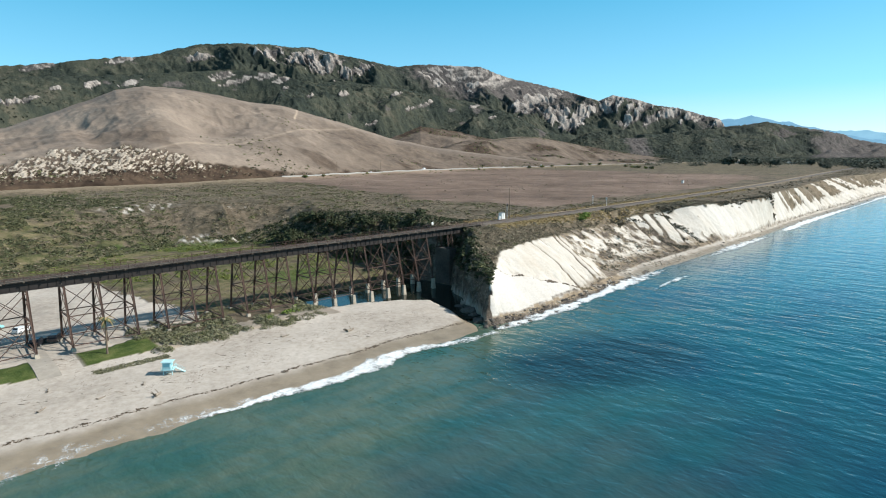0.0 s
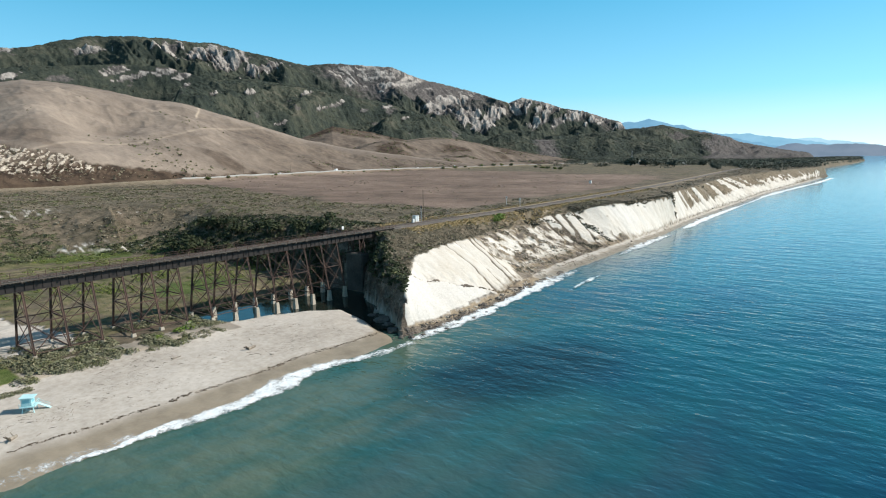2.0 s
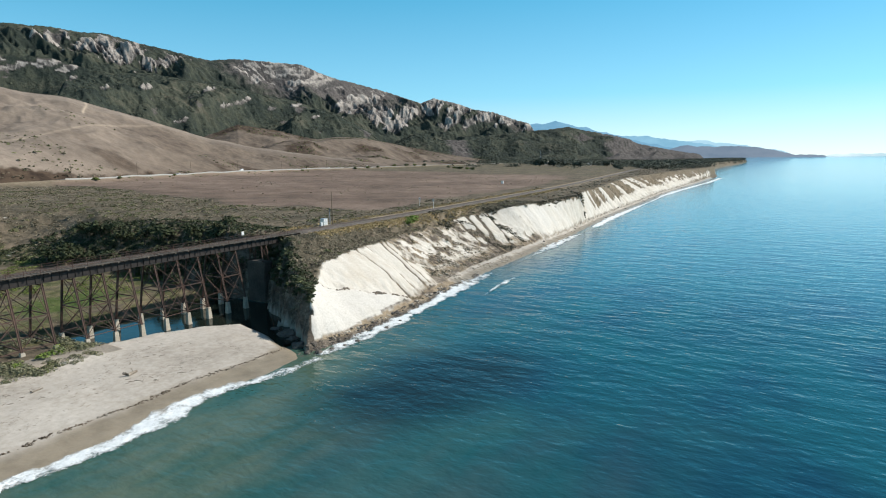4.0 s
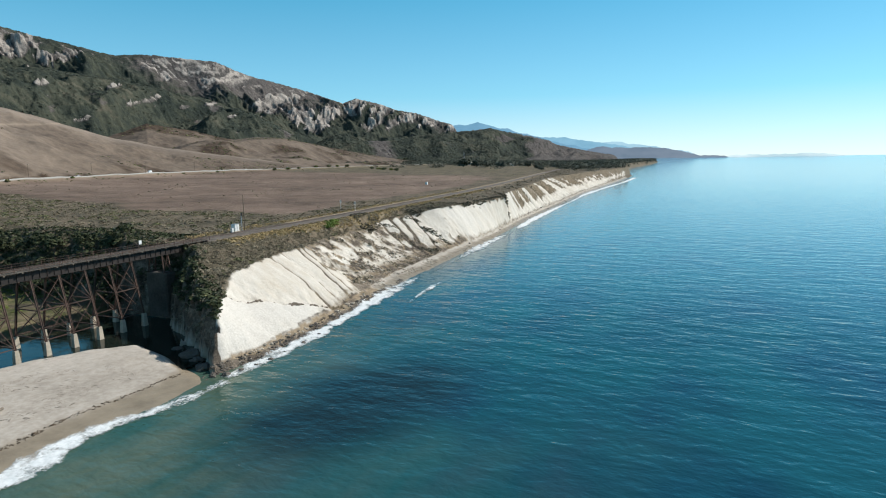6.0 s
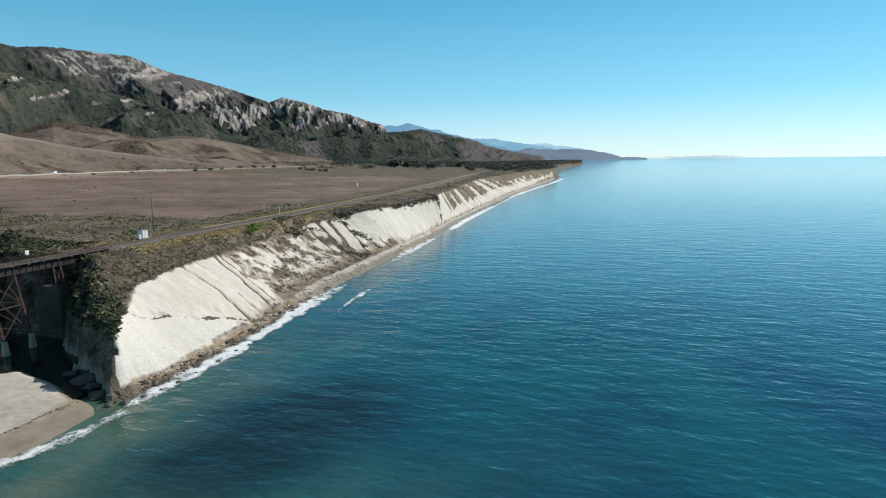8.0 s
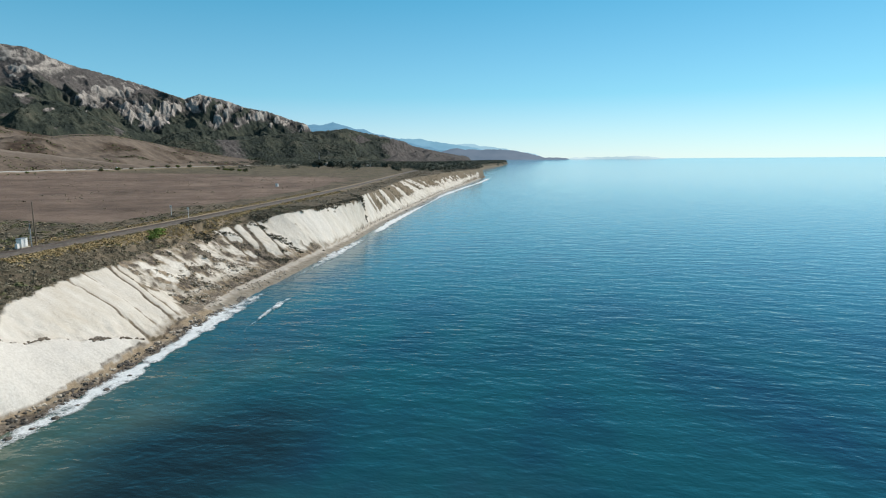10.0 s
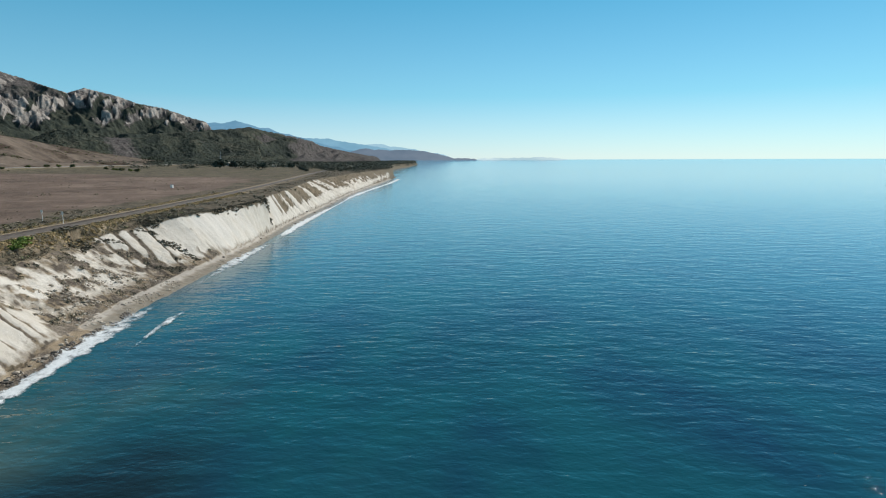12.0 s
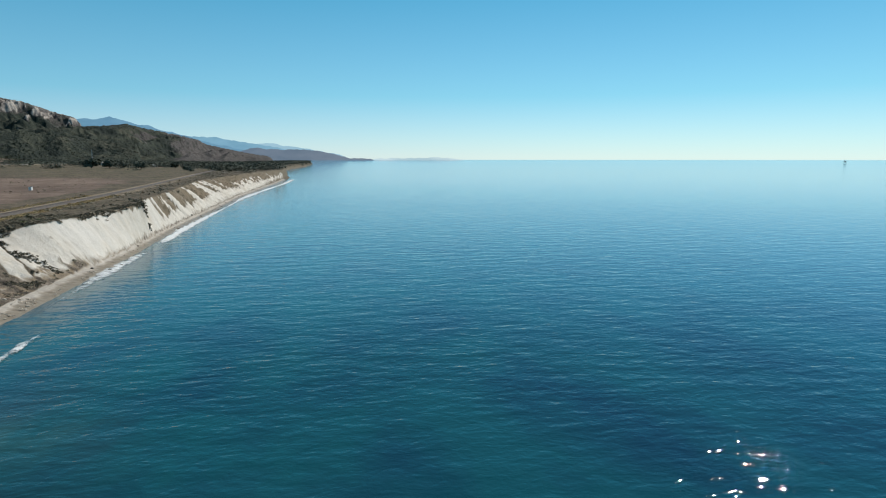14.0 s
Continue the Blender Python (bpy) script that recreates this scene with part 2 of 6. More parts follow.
def sea_look():
    k = Look("sea_water", 0.03)
    k.b.inputs["IOR"].default_value = 1.33
    k.b.inputs["Specular IOR Level"].default_value = 0.42
    wide = k.noise(45, 4, 0.55, (1, 1.6, 1))
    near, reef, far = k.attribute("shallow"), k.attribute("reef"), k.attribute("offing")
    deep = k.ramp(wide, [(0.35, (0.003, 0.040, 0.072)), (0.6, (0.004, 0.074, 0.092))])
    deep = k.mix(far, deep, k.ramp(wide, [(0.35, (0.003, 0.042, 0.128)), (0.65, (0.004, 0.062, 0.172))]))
    # pales with distance: horizon haze put into the base colour
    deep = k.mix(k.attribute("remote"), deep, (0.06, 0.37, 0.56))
    shoal = k.ramp(k.noise(14, 5, 0.6, (0.6, 1.4, 1)), [(0.35, (0.030, 0.088, 0.070)), (0.62, (0.090, 0.125, 0.088))])
    c = k.mix(near, deep, shoal)
    c = k.mix(reef, c, (0.006, 0.020, 0.026))
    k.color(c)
    swell = k.noise(5.5, 2, 0.5, (1.0, 0.38, 1), (0, 0, 24))
    chop = k.math("ADD", k.math("MULTIPLY", k.noise(2.4, 3, 0.5, (1.0, 0.55, 1), (0, 0, 14), 0.4), 0.74), k.math("MULTIPLY", k.noise(0.9, 1.5, 0.5, (1.0, 0.6, 1), (0, 0, 38)), 0.26))
    first = k.node("ShaderNodeBump", Strength=1.0, Distance=0.42)
    calm = k.math("SUBTRACT", 1.0, k.math("MULTIPLY", far, 0.2))
    calm = k.math("MULTIPLY", calm, k.math("SUBTRACT", 1.0, k.math("MULTIPLY", k.math("POWER", k.attribute("remote"), 0.6), 0.97)))
    k.link(calm, first.inputs["Strength"])
    k.link(swell, first.inputs["Height"])
    k.bump(k.math("MULTIPLY", chop, calm), 0.29, 1.0, first.outputs[0])
    k.rough(k.ramp(k.attribute("remote"), [(0.0, 0.02), (0.15, 0.04), (0.4, 0.09), (1.0, 0.10)]))
    return k.m


GROUND = ground_look()
SEA = sea_look()
STEEL = worn("rusted_dark_steel", (0.038, 0.025, 0.021), (0.145, 0.085, 0.063), 0.8, 0.75, 0.25, 0.004)
DARK_STEEL = worn("dark_plate_steel", (0.012, 0.010, 0.010), (0.040, 0.031, 0.027), 1.2, 0.7, 0.2, 0.004, (0.3, 1, 1))
RUST = worn("red_rust_steel", (0.05, 0.028, 0.022), (0.12, 0.065, 0.05), 0.8, 0.8, 0.1, 0.003)
CONCRETE = worn("weathered_concrete", (0.30, 0.26, 0.20), (0.55, 0.49, 0.40), 0.4, 0.9, 0.0, 0.02)
TIMBER = worn("grey_timber", (0.07, 0.055, 0.045), (0.20, 0.165, 0.13), 0.3, 0.9, 0.0, 0.01, (1, 0.2, 1), 0.3)

# ---------------------------------------------------------------- the lie of the land
FOOT = [(-700, 70), (-300, 82), (20, 86), (72, 86), (88, 87.6), (97, 88), (106, 87.4), (116, 88), (121, 88.8), (132, 87), (151, 87.9), (168, 89.6), (182, 91.2), (219, 94.3), (255, 95.4), (331, 99),
        (431, 106), (600, 112), (720, 117), (1060, 118), (1290, 122), (1400, 124), (1450, 155), (1600, 200), (2300, 195), (3000, 172), (3450, 168), (3600, 230), (4900, 900)]
BRINK = [(118, 90, 6), (124, 93, 9), (131, 98, 11), (138, 103, 11.2), (150, 111, 13.5), (170, 117, 14.2), (190, 119, 14.2), (222, 125, 14.2), (243, 128, 13.5), (252, 133, 14.5),
         (282, 126, 16), (290, 122.5, 16.6), (297, 119, 18.2), (308, 116.5, 18.3), (332, 114, 18.2), (365, 112, 18.5), (388, 109, 19), (396, 117, 19), (415, 117, 19), (500, 126, 19.5), (662, 147, 20), (938, 150, 20),
         (1290, 130, 20), (1395, 134, 20), (1450, 165, 20), (1700, 215, 20), (2300, 208, 20), (3420, 184, 20), (3600, 250, 20), (4900, 960, 20)]
RAIL = [(-200, 136.2), (166, 136.2), (200, 136.8), (266, 139.5), (333, 144), (447, 153), (564, 166), (720, 186), (1000, 222), (1400, 270), (4800, 900)]
ROAD = [(-600, 430), (0, 455), (150, 482), (318, 540), (443, 587), (576, 622), (727, 652), (894, 668), (1137, 700), (1500, 712), (1800, 720), (2600, 760), (4800, 1200)]
VALLEY = [(-900, 60), (118.5, 60), (118.5, 88), (125, 97), (130, 106), (136, 115), (141, 124), (148, 130), (151, 137), (148, 147), (147, 160), (149, 190), (142, 225), (127, 250),
          (103, 258), (75, 243), (45, 226), (20, 220), (-300, 215), (-900, 260)]
POOL = [(94, 152), (95, 131.5), (108, 127), (117, 123.5), (126, 116), (122.5, 105), (119, 96), (117, 86), (116, 78), (130, 78), (150, 100), (150, 152)]
RAIL_Z = 19.5
GROOVES = [(172, -2, 0.35, 0.9), (179, -3.5, 0.3, 0.6), (188.5, -8, 0.5, 1.0), (191, -7, 0.45, 0.7), (166, -3, 0.25, 0.35), (262, -9, 0.5, 0.7), (270, -14, 1.0, 1.0), (277, -16, 1.3, 1.0),
           (284, -14, 0.6, 0.8), (310, -6, 0.4, 0.5), (322, -9, 0.4, 0.6), (331, -9, 0.4, 0.45), (343, -8, 0.5, 0.6), (356, -9, 0.5, 0.6), (372, -9, 0.6, 0.7), (384, -9, 0.6, 0.8)]


def ring_distance(ring, x, y):
    """Distance to a closed outline (negative inside), and the place along it."""
    best, inside = np.full(x.shape, 1e9), np.zeros(x.shape, bool)
    bx, by = np.zeros(x.shape), np.zeros(x.shape)
    for (ax, ay), (cx, cy) in zip(ring, ring[1:] + ring[:1]):
        dx, dy = cx - ax, cy - ay
        t = np.clip(((x - ax) * dx + (y - ay) * dy) / (dx * dx + dy * dy), 0, 1)
        px, py = ax + t * dx, ay + t * dy
        d = np.hypot(x - px, y - py)
        near = d < best
        best, bx, by = np.where(near, d, best), np.where(near, px, bx), np.where(near, py, by)
        if dy:
            inside ^= ((ay > y) != (cy > y)) & (x < dx * (y - ay) / dy + ax)
    return np.where(inside, -best, best), bx, by


def land(x, y):
    """Height of the ground and the masks of what covers it."""
    x, y = np.asarray(x, float), np.asarray(y, float)
    n1, n4, n20 = fbm(x, y, 2.2, 3, 3), fbm(x, y, 7, 4, 11), fbm(x, y, 40, 4, 21)
    foot = table(FOOT, x) + 1.2 * fbm(x, x * 0, 9, 3, 5)
    brink = table(BRINK, x) + 1.5 * fbm(x, x * 0 + 7, 14, 3, 6)
    crest = table(BRINK, x, 2)
    rail, road = table(RAIL, x), table(ROAD, x)
    # terrace, with the railway's shoulder and a gentle climb inland
    inland = np.maximum(y - rail, 0)
    terrace = RAIL_Z - 0.9 + 0.0165 * np.minimum(inland, 650) + 1.3 * n20 * smooth(15, 80, inland) + 0.25 * n4 * smooth(4, 12, np.abs(y - rail))
    terrace = terrace + 3.0 * np.exp(-((y - road) / 15) ** 4)
    bank = smooth(0, 1, (y - brink) / np.maximum(rail - 6 - brink, 2))
    terrace = np.where(y < rail - 6, crest + (RAIL_Z - 0.9 - crest) * bank + 0.35 * n4 + 0.2 * n1, terrace)
    # sea cliff
    apron = table([(100, 2), (165, 2.6), (180, 3.6), (215, 6), (260, 6), (340, 4), (500, 4), (5000, 6)], x)
    d = y - foot
    u = np.clip((d - apron) / np.maximum(brink - foot - apron, 3), 0, 1)
    rough = smooth(186, 197, x + 3 * n4) * (1 - smooth(0, 5, x - 254 - 20 * (1 - u) + 3 * n4))
    skirt = smooth(0.46, 0.28, u + 0.25 * n4) * smooth(240, 256, x) * (1 - smooth(286, 304, x))
    chute = smooth(0.12, 0.34, fbm(x + 0.75 * (y - foot), y * 0.1, 7, 3, 36)) * smooth(257, 264, x) * (1 - smooth(284, 292, x))
    rough = np.clip(np.maximum(np.maximum(rough, 0.55 * skirt), 0.1 * chute), 0, 1)
    slant = x + 0.9 * (y - foot)
    ribs = fbm(slant, y * 0.12, 10, 4, 31, True) - 0.45
    late = smooth(300, 380, x)
    far_rib = smooth(400, 440, x)
    cut = (0.12 + 0.9 * rough + 0.5 * late + 3.6 * far_rib) * ribs + (0.10 + 0.6 * rough + 0.3 * far_rib) * n1
    base = 1.3 + 0.5 * n4
    face = base + (crest - base) * (u ** (0.92 + 0.35 * rough)) + cut * 4 * u * (1 - u) * 1.2
    # a ledge low on the first face
    ledge = smooth(118, 126, x) * (1 - smooth(168, 184, x))
    sill = np.interp(x, [118, 136, 138.5, 140, 143, 150, 155, 162, 172], [1.4, 1.12, 0.98, 0.78, 0.63, 0.46, 0.3, 0.16, -0.05]) + 0.05 * n4 + 0.03 * n1
    face -= ledge * (1.9 + 0.6 * n1) * smooth(0.0, 0.05, u - sill) * smooth(0.6, 0.12, u - sill)
    # grooves that run down the pale faces, coloured darker than the face
    groove = np.zeros_like(x)
    for gx0, lean, wide, depth in GROOVES:
        groove = np.maximum(groove, depth * np.exp(-((x - gx0 - lean * (1 - u) - 0.7 * n1 * (1 - u) - 1.2 * fbm(u * 9, x * 0 + gx0, 3, 2, 8)) / (1.0 * wide)) ** 2))
    groove = groove * smooth(0.04, 0.2, u) * (u < 1) * (1 - 0.72 * smooth(296, 306, x))
    face = face - 0.55 * groove
    bench = smooth(117, 122, x) * (1 - smooth(188, 204, x))
    shelf = (np.abs(((d + 0.5 * n4) / 1.5) % 1.0 - 0.5) - 0.25) * 0.9 * bench * (d > -1.5) * (d < apron + 0.5)
    shore = shelf + np.where(d < 0, 0.09 * d, np.minimum(d / np.maximum(apron, 1), 1) * base + 0.35 * n1 * smooth(0, 2, d))
    sea_side = np.where(u <= 0, np.minimum(shore, base), face)
    sea_side = np.where(u >= 1, terrace, sea_side)
    # creek valley
    D, bx, by = ring_distance(VALLEY, x, y)
    crumble = smooth(114, 120, x) * (1 - smooth(146, 156, y))
    D = D + ((1.6 + 1.6 * crumble) * n4 + (0.9 + 0.9 * crumble) * n1) * smooth(0, 3, np.abs(D) + 1.0) * smooth(86, 96, y)
    width = np.interp(by, [80, 98, 118, 150, 185, 230, 250], [1.2, 3.5, 6, 9, 20, 34, 70]) * np.where(bx < 120, 1, 1.0)
    width = np.where((bx < 127) & (by > 200), np.interp(bx, [-300, 20, 100, 127], [90, 95, 75, 45]), width)
    beach = np.interp(y - table(FOOT, x), [-60, 0, 8, 20, 38, 60], [-4.5, 0, 1.05, 1.9, 2.4, 3.0]) + 0.12 * n4 + 0.05 * n1
    beach = beach + smooth(30, 40, y - 86) * (1 - smooth(88, 98, x)) * (0.9 + 0.3 * n4)
    beach = beach + smooth(150, 215, y) * 2.0
    P, _, _ = ring_distance(POOL, x, y)
    pool = smooth(2.5, -2.5, P + 0.8 * n4)
    floor = beach * (1 - pool) + np.minimum(beach, -0.4) * pool
    climb = np.clip(D / width, 0, 1)
    rise = np.where(width < 15, climb ** 0.8, smooth(-0.15, 1, climb) * 0.55 + climb * 0.45)
    lumpy = np.where(width < 15, 2.4 * n4 + 0.9 * n1, 2.2 * fbm(x, y, 18, 4, 41, True) - 1.0) * np.sin(np.pi * climb)
    valley = floor + (np.maximum(terrace, floor + 1) - floor) * rise + lumpy
    z = np.where(D < 0, floor, np.minimum(np.where(D > width, 1e3, valley), sea_side))
    east = (x > 118) & (D >= 0)
    z = np.where((y < foot) & (x > 112), np.minimum(z, 0.09 * d), z)
    # masks
    sea_face = east & (u > 0.02) & (u < 1) & (z > 0.7)
    wallside = (D > 0) & (D < width) & (width < 15) & ~((u < 1) & (D > 2.5))
    tan = np.clip(rough * (0.88 + 0.6 * n4), 0, 1) + 0.45 * smooth(290, 294, x) * (1 - smooth(304, 316, x)) * smooth(-0.1, 0.3, n4 + 0.3 - 0.5 * u)
    wide_face = smooth(0.9, 1.04, u - 0.12 * n4 * (0.5 + late))
    chalk = sea_face * (1 - 0.85 * wide_face)
    brush = smooth(0.1, 0.3, n4 + 0.5 * ribs) * (0.15 * late + 0.8 * rough + 0.05) + 1.0 * far_rib * smooth(-0.02, -0.25, ribs + 0.3 * n4) * smooth(0.15, 0.5, u)
    wedge = np.maximum(rough - 0.5, 0) * 2 * (np.abs(x - 203.5 + 0.5 * (y - 115)) < 0.55 * (119 - y)) * (y > 110.5) * (y < 119)
    tan = tan * (1 - wedge)
    rim = smooth(316, 324, x) * (1 - smooth(396, 404, x)) * smooth(0.86, 0.9, u + 0.12 * n4)
    tan = np.maximum(tan, 0.8 * rim)
    band = ledge * np.exp(-((u - sill - 0.03) / 0.028) ** 2) * smooth(-0.25, 0.25, n1 + n4) + 0.34 * ledge * smooth(0.0, 0.06, u - sill) * smooth(0.34, 0.1, u - sill) * smooth(-0.2, 0.25, n4)
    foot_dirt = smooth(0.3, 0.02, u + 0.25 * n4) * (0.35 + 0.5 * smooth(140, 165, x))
    brush = np.maximum(brush, np.maximum(0.55 * smooth(850, 1100, x) * smooth(-0.2, 0.1, n4), smooth(1240, 1300, x)))
    gulch = smooth(0.5, 0.72, fbm(slant, y * 0, 52, 2, 33, True) + 0.25 * n4) * smooth(412, 436, x) * smooth(0.2, 0.5, u)
    heath = 0.9 * smooth(0.5, 0.75, u + 0.35 * n20 + 0.2 * n4) * smooth(600, 820, x)
    brush = np.maximum(brush, np.maximum(gulch, heath))
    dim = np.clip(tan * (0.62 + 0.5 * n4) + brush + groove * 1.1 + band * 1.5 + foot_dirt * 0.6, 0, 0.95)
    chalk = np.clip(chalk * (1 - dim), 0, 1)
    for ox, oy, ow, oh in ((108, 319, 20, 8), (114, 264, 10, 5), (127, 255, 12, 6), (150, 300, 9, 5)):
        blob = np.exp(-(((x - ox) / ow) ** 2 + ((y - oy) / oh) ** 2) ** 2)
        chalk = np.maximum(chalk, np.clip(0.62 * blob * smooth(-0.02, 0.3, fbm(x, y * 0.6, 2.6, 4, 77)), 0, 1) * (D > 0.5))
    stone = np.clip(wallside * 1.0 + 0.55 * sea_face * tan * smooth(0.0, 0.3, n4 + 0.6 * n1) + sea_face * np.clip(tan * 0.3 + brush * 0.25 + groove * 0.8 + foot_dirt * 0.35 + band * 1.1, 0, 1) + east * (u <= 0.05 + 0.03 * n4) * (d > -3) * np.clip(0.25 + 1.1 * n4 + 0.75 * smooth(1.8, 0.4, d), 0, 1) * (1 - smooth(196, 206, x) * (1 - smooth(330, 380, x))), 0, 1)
    sandy = ((D < 0.5) & (y < np.where(x < 51, 138, 128) + 5 * n4)) | ((u <= 0.03) & (d > -8) & (x > 197 + 6 * n4) & (x < 1270))
    lot = (D < 0) & (y > 136) & (y < 212 + 8 * n20) & (x < 66 - (y - 150) * 0.18 + 3 * n4)
    sand = np.clip(1.0 * (sandy | lot), 0, 1) * (z > -6)
    lawn = (D < 0) & (x < 52 + 2 * n4) & (x > -40) & (np.abs(y - 123.5 - 0.05 * x) < 4.2 + 1.5 * n4) & (np.abs(x - 34.5) > 3.0)
    strip = np.interp(x, [-40, 20, 48, 70, 102, 123, 140], [268, 268, 268, 264, 260, 250, 240])
    meadow = 0.85 * smooth(9, 4, np.abs(y - strip) + 7 * n4) * smooth(-0.25, 0.1, n4 + n20) + 0.95 * smooth(1.15, 0.75, np.hypot((x - 114) / 15, (y - 172) / 9) + 0.5 * n4)
    meadow = np.clip(meadow, 0, 1) * (z > 0.6) * (z < 9)
    brush_low = (D < 0) & (x >= 51) & (x < 98) & (y > 121 + (2 * n4)) & (y < 136)
    sand = np.where(lawn, 0, np.where(brush_low, 0.45 * sand, sand))
    grass = np.clip(1.0 * lawn + ((D < 0) & (y >= 136) & ~lot) * np.clip(0.6 + 1.2 * n4, 0, 1) + ((D > 0) & (width > 40) & (climb < 0.3)) * np.clip(0.5 + 1.5 * n4 - 1.2 * climb, 0, 1), 0, 1)
    open_land = (y > rail + 10) & (D > width * 0.95)
    edge_n = fbm(x, y, 90, 3, 51)
    field = open_land * smooth(0, 22, y - rail - 16 - 22 * edge_n ) * smooth(0, 55, x - 200 - 0.2 * (y - 160) + 45 * edge_n)
    field = np.clip(field * (0.95 - 0.6 * (y > road + 15)), 0, 1)
    pasture = open_land * smooth(640, 800, x - 0.25 * (y - 200) + 60 * edge_n)
    field = field * (1 - 0.85 * pasture)
    grass = np.clip(grass + 0.42 * pasture * (0.75 + 0.8 * n20) + ((D > 0) & (width > 40)) * (climb < 1) * smooth(125, 30, x + 30 * n20) * (0.75 + 0.8 * n4), 0, 1)
    wetness = smooth(1.15, 0.7, z + 0.15 * n4) * sand
    dirt = np.clip(sea_face * dim * 0.85 * (1 - 0.75 * smooth(405, 440, x)), 0, 1)
    dirt = np.maximum(dirt, east * (u <= 0.04) * (d > -1.5) * (x < 205) * np.clip(0.75 + 0.8 * n4, 0.2, 1))
    dirt = np.maximum(dirt, np.exp(-((y - rail) / 4.2) ** 4) * (x > 166) * (x < 1000))
    dirt = np.maximum(dirt, sandy * (D < 0.5) * 0.55 * smooth(0.08, 0.35, fbm(x, y, 11, 3, 105) + 0.25 * n1) * smooth(101, 108, y))
    dirt = np.maximum(dirt, (D < 0) * np.exp(-((y - 118.8 - 0.03 * x + 0.6 * n4) / 1.9) ** 2) * (x < 76) * 0.9)
    dirt = np.maximum(dirt, np.exp(-((y - rail - 5.6 - 0.8 * n20) / 1.5) ** 2) * (x > 215) * (x < 1000) * 1.0)
    dirt = np.maximum(dirt, np.exp(-((y - rail + 8 + 2.5 * n20) / 2.0) ** 2) * (x > 170) * (x < 900) * (n4 > -0.1) * 0.7)
    dirt = np.maximum(dirt, np.exp(-((y - road) / 13) ** 4) * 0.5)
    return z, dict(field=field, grass=grass, dirt=np.clip(dirt, 0, 1), chalk=chalk, white=np.clip(chalk * (1.0 * ((u < sill - 0.02) & (x < 168)) + 0.5 * (1 - smooth(176, 188, x)) * smooth(-0.1, 0.2, n20 + 0.4 * n4) + 0.8 * smooth(300, 308, x) * (1 - smooth(420, 600, x)) * smooth(-0.15, 0.25, n20 + 0.5 * n4)), 0, 1), stone=stone, sand=sand, wet=wetness, lawn=np.maximum(1.0 * lawn, meadow))


def spread(*spans):
    """Grid lines: spans of (start, step at start, step at end), and the last end."""
    out, stop = [], spans[-1]
    for (a, s0, s1), b in zip(spans[:-1], [s[0] for s in spans[1:-1]] + [stop]):
        count = max(2, int(round((b - a) / ((s0 + s1) / 2) if abs(s0 - s1) < 1e-6 else (b - a) * math.log(s1 / s0) / (s1 - s0))))
        k = np.arange(count) / count
        out.append(a + (b - a) * (k if abs(s0 - s1) < 1e-6 else ((s1 / s0) ** k - 1) / (s1 / s0 - 1)))
    return np.concatenate(out + [[stop]])


gx = spread((-700, 60, 4), (-30, 4, 1.0), (20, 1.0, 0.6), (110, 0.6, 0.6), (160, 0.6, 0.55), (310, 0.6, 4), (800, 4, 60), 4850)
gd = spread((-60, 12, 1.5), (-4, 0.8, 0.6), (0, 0.6, 0.6), (52, 0.6, 1.0), (75, 1.0, 1.6), (200, 1.6, 6), (500, 6, 90), 4700)
GX, GD = np.meshgrid(gx, gd, indexing="ij")
GY = GD + table(FOOT, GX) * (1 - smooth(200, 1500, GD))
GZ, covers = land(GX, GY)
GZ = np.where(np.hypot(GX, GY) > 4000, np.minimum(GZ, 30), GZ)
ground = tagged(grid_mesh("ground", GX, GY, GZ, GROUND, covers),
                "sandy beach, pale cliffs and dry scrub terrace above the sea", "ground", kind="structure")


def height(x, y):
    return float(land(np.array([x]), np.array([y]))[0][0])


# sea: a sheet to the horizon; its rim lifts to where the round earth's edge shows
sa = np.linspace(-np.pi, np.pi, 361)
sr = np.concatenate([[0.0], spread((6, 6, 25), (300, 25, 160), 4840)])
SA, SR = np.meshgrid(sa, sr, indexing="ij")
SX, SY = 60 + SR * np.cos(SA), SR * np.sin(SA)
SZ = 31.0 * np.clip((SR - 1500) / 3340, 0, 1) ** 2
off = table(FOOT, SX) - SY
wob = fbm(SX, SY, 35, 4, 61)
shallow = np.clip(0.85 * smooth(46, 3, off + 22 * wob) * (0.22 + 0.78 * smooth(190, 110, SX)) * (0.35 + 0.65 * smooth(420, 250, SX)) + 0.6 * smooth(95, 20, off + 30 * wob) * smooth(150, 70, SX), 0, 1)
reef = np.exp(-(((SX - 119) / 24) ** 2 + ((SY - 56 + 0.25 * (SX - 119)) / 13) ** 2) ** 1.5) * (1.0 + 0.7 * wob)
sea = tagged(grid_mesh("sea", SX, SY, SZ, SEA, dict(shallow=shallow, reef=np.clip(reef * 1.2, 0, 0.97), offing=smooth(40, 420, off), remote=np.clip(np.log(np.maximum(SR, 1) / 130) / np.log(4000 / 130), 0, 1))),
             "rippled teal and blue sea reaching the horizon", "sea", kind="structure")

lagoon_bm = bmesh.new()
lagoon_bm.faces.new([lagoon_bm.verts.new((px, py, 0.55)) for px, py in ((93, 153), (93, 96), (117, 96), (146, 96), (146, 153))])
k = Look("creek_water", 0.03)
k.b.inputs["IOR"].default_value = 1.33
k.color((0.012, 0.018, 0.014))
k.bump(k.noise(1.2, 3), 0.05, 0.5)
me = bpy.data.meshes.new("lagoon")
lagoon_bm.to_mesh(me)
lagoon_bm.free()
me.materials.append(k.m)
tagged(new("lagoon", me), "still dark creek water behind the sand bar", "lagoon", kind="structure")

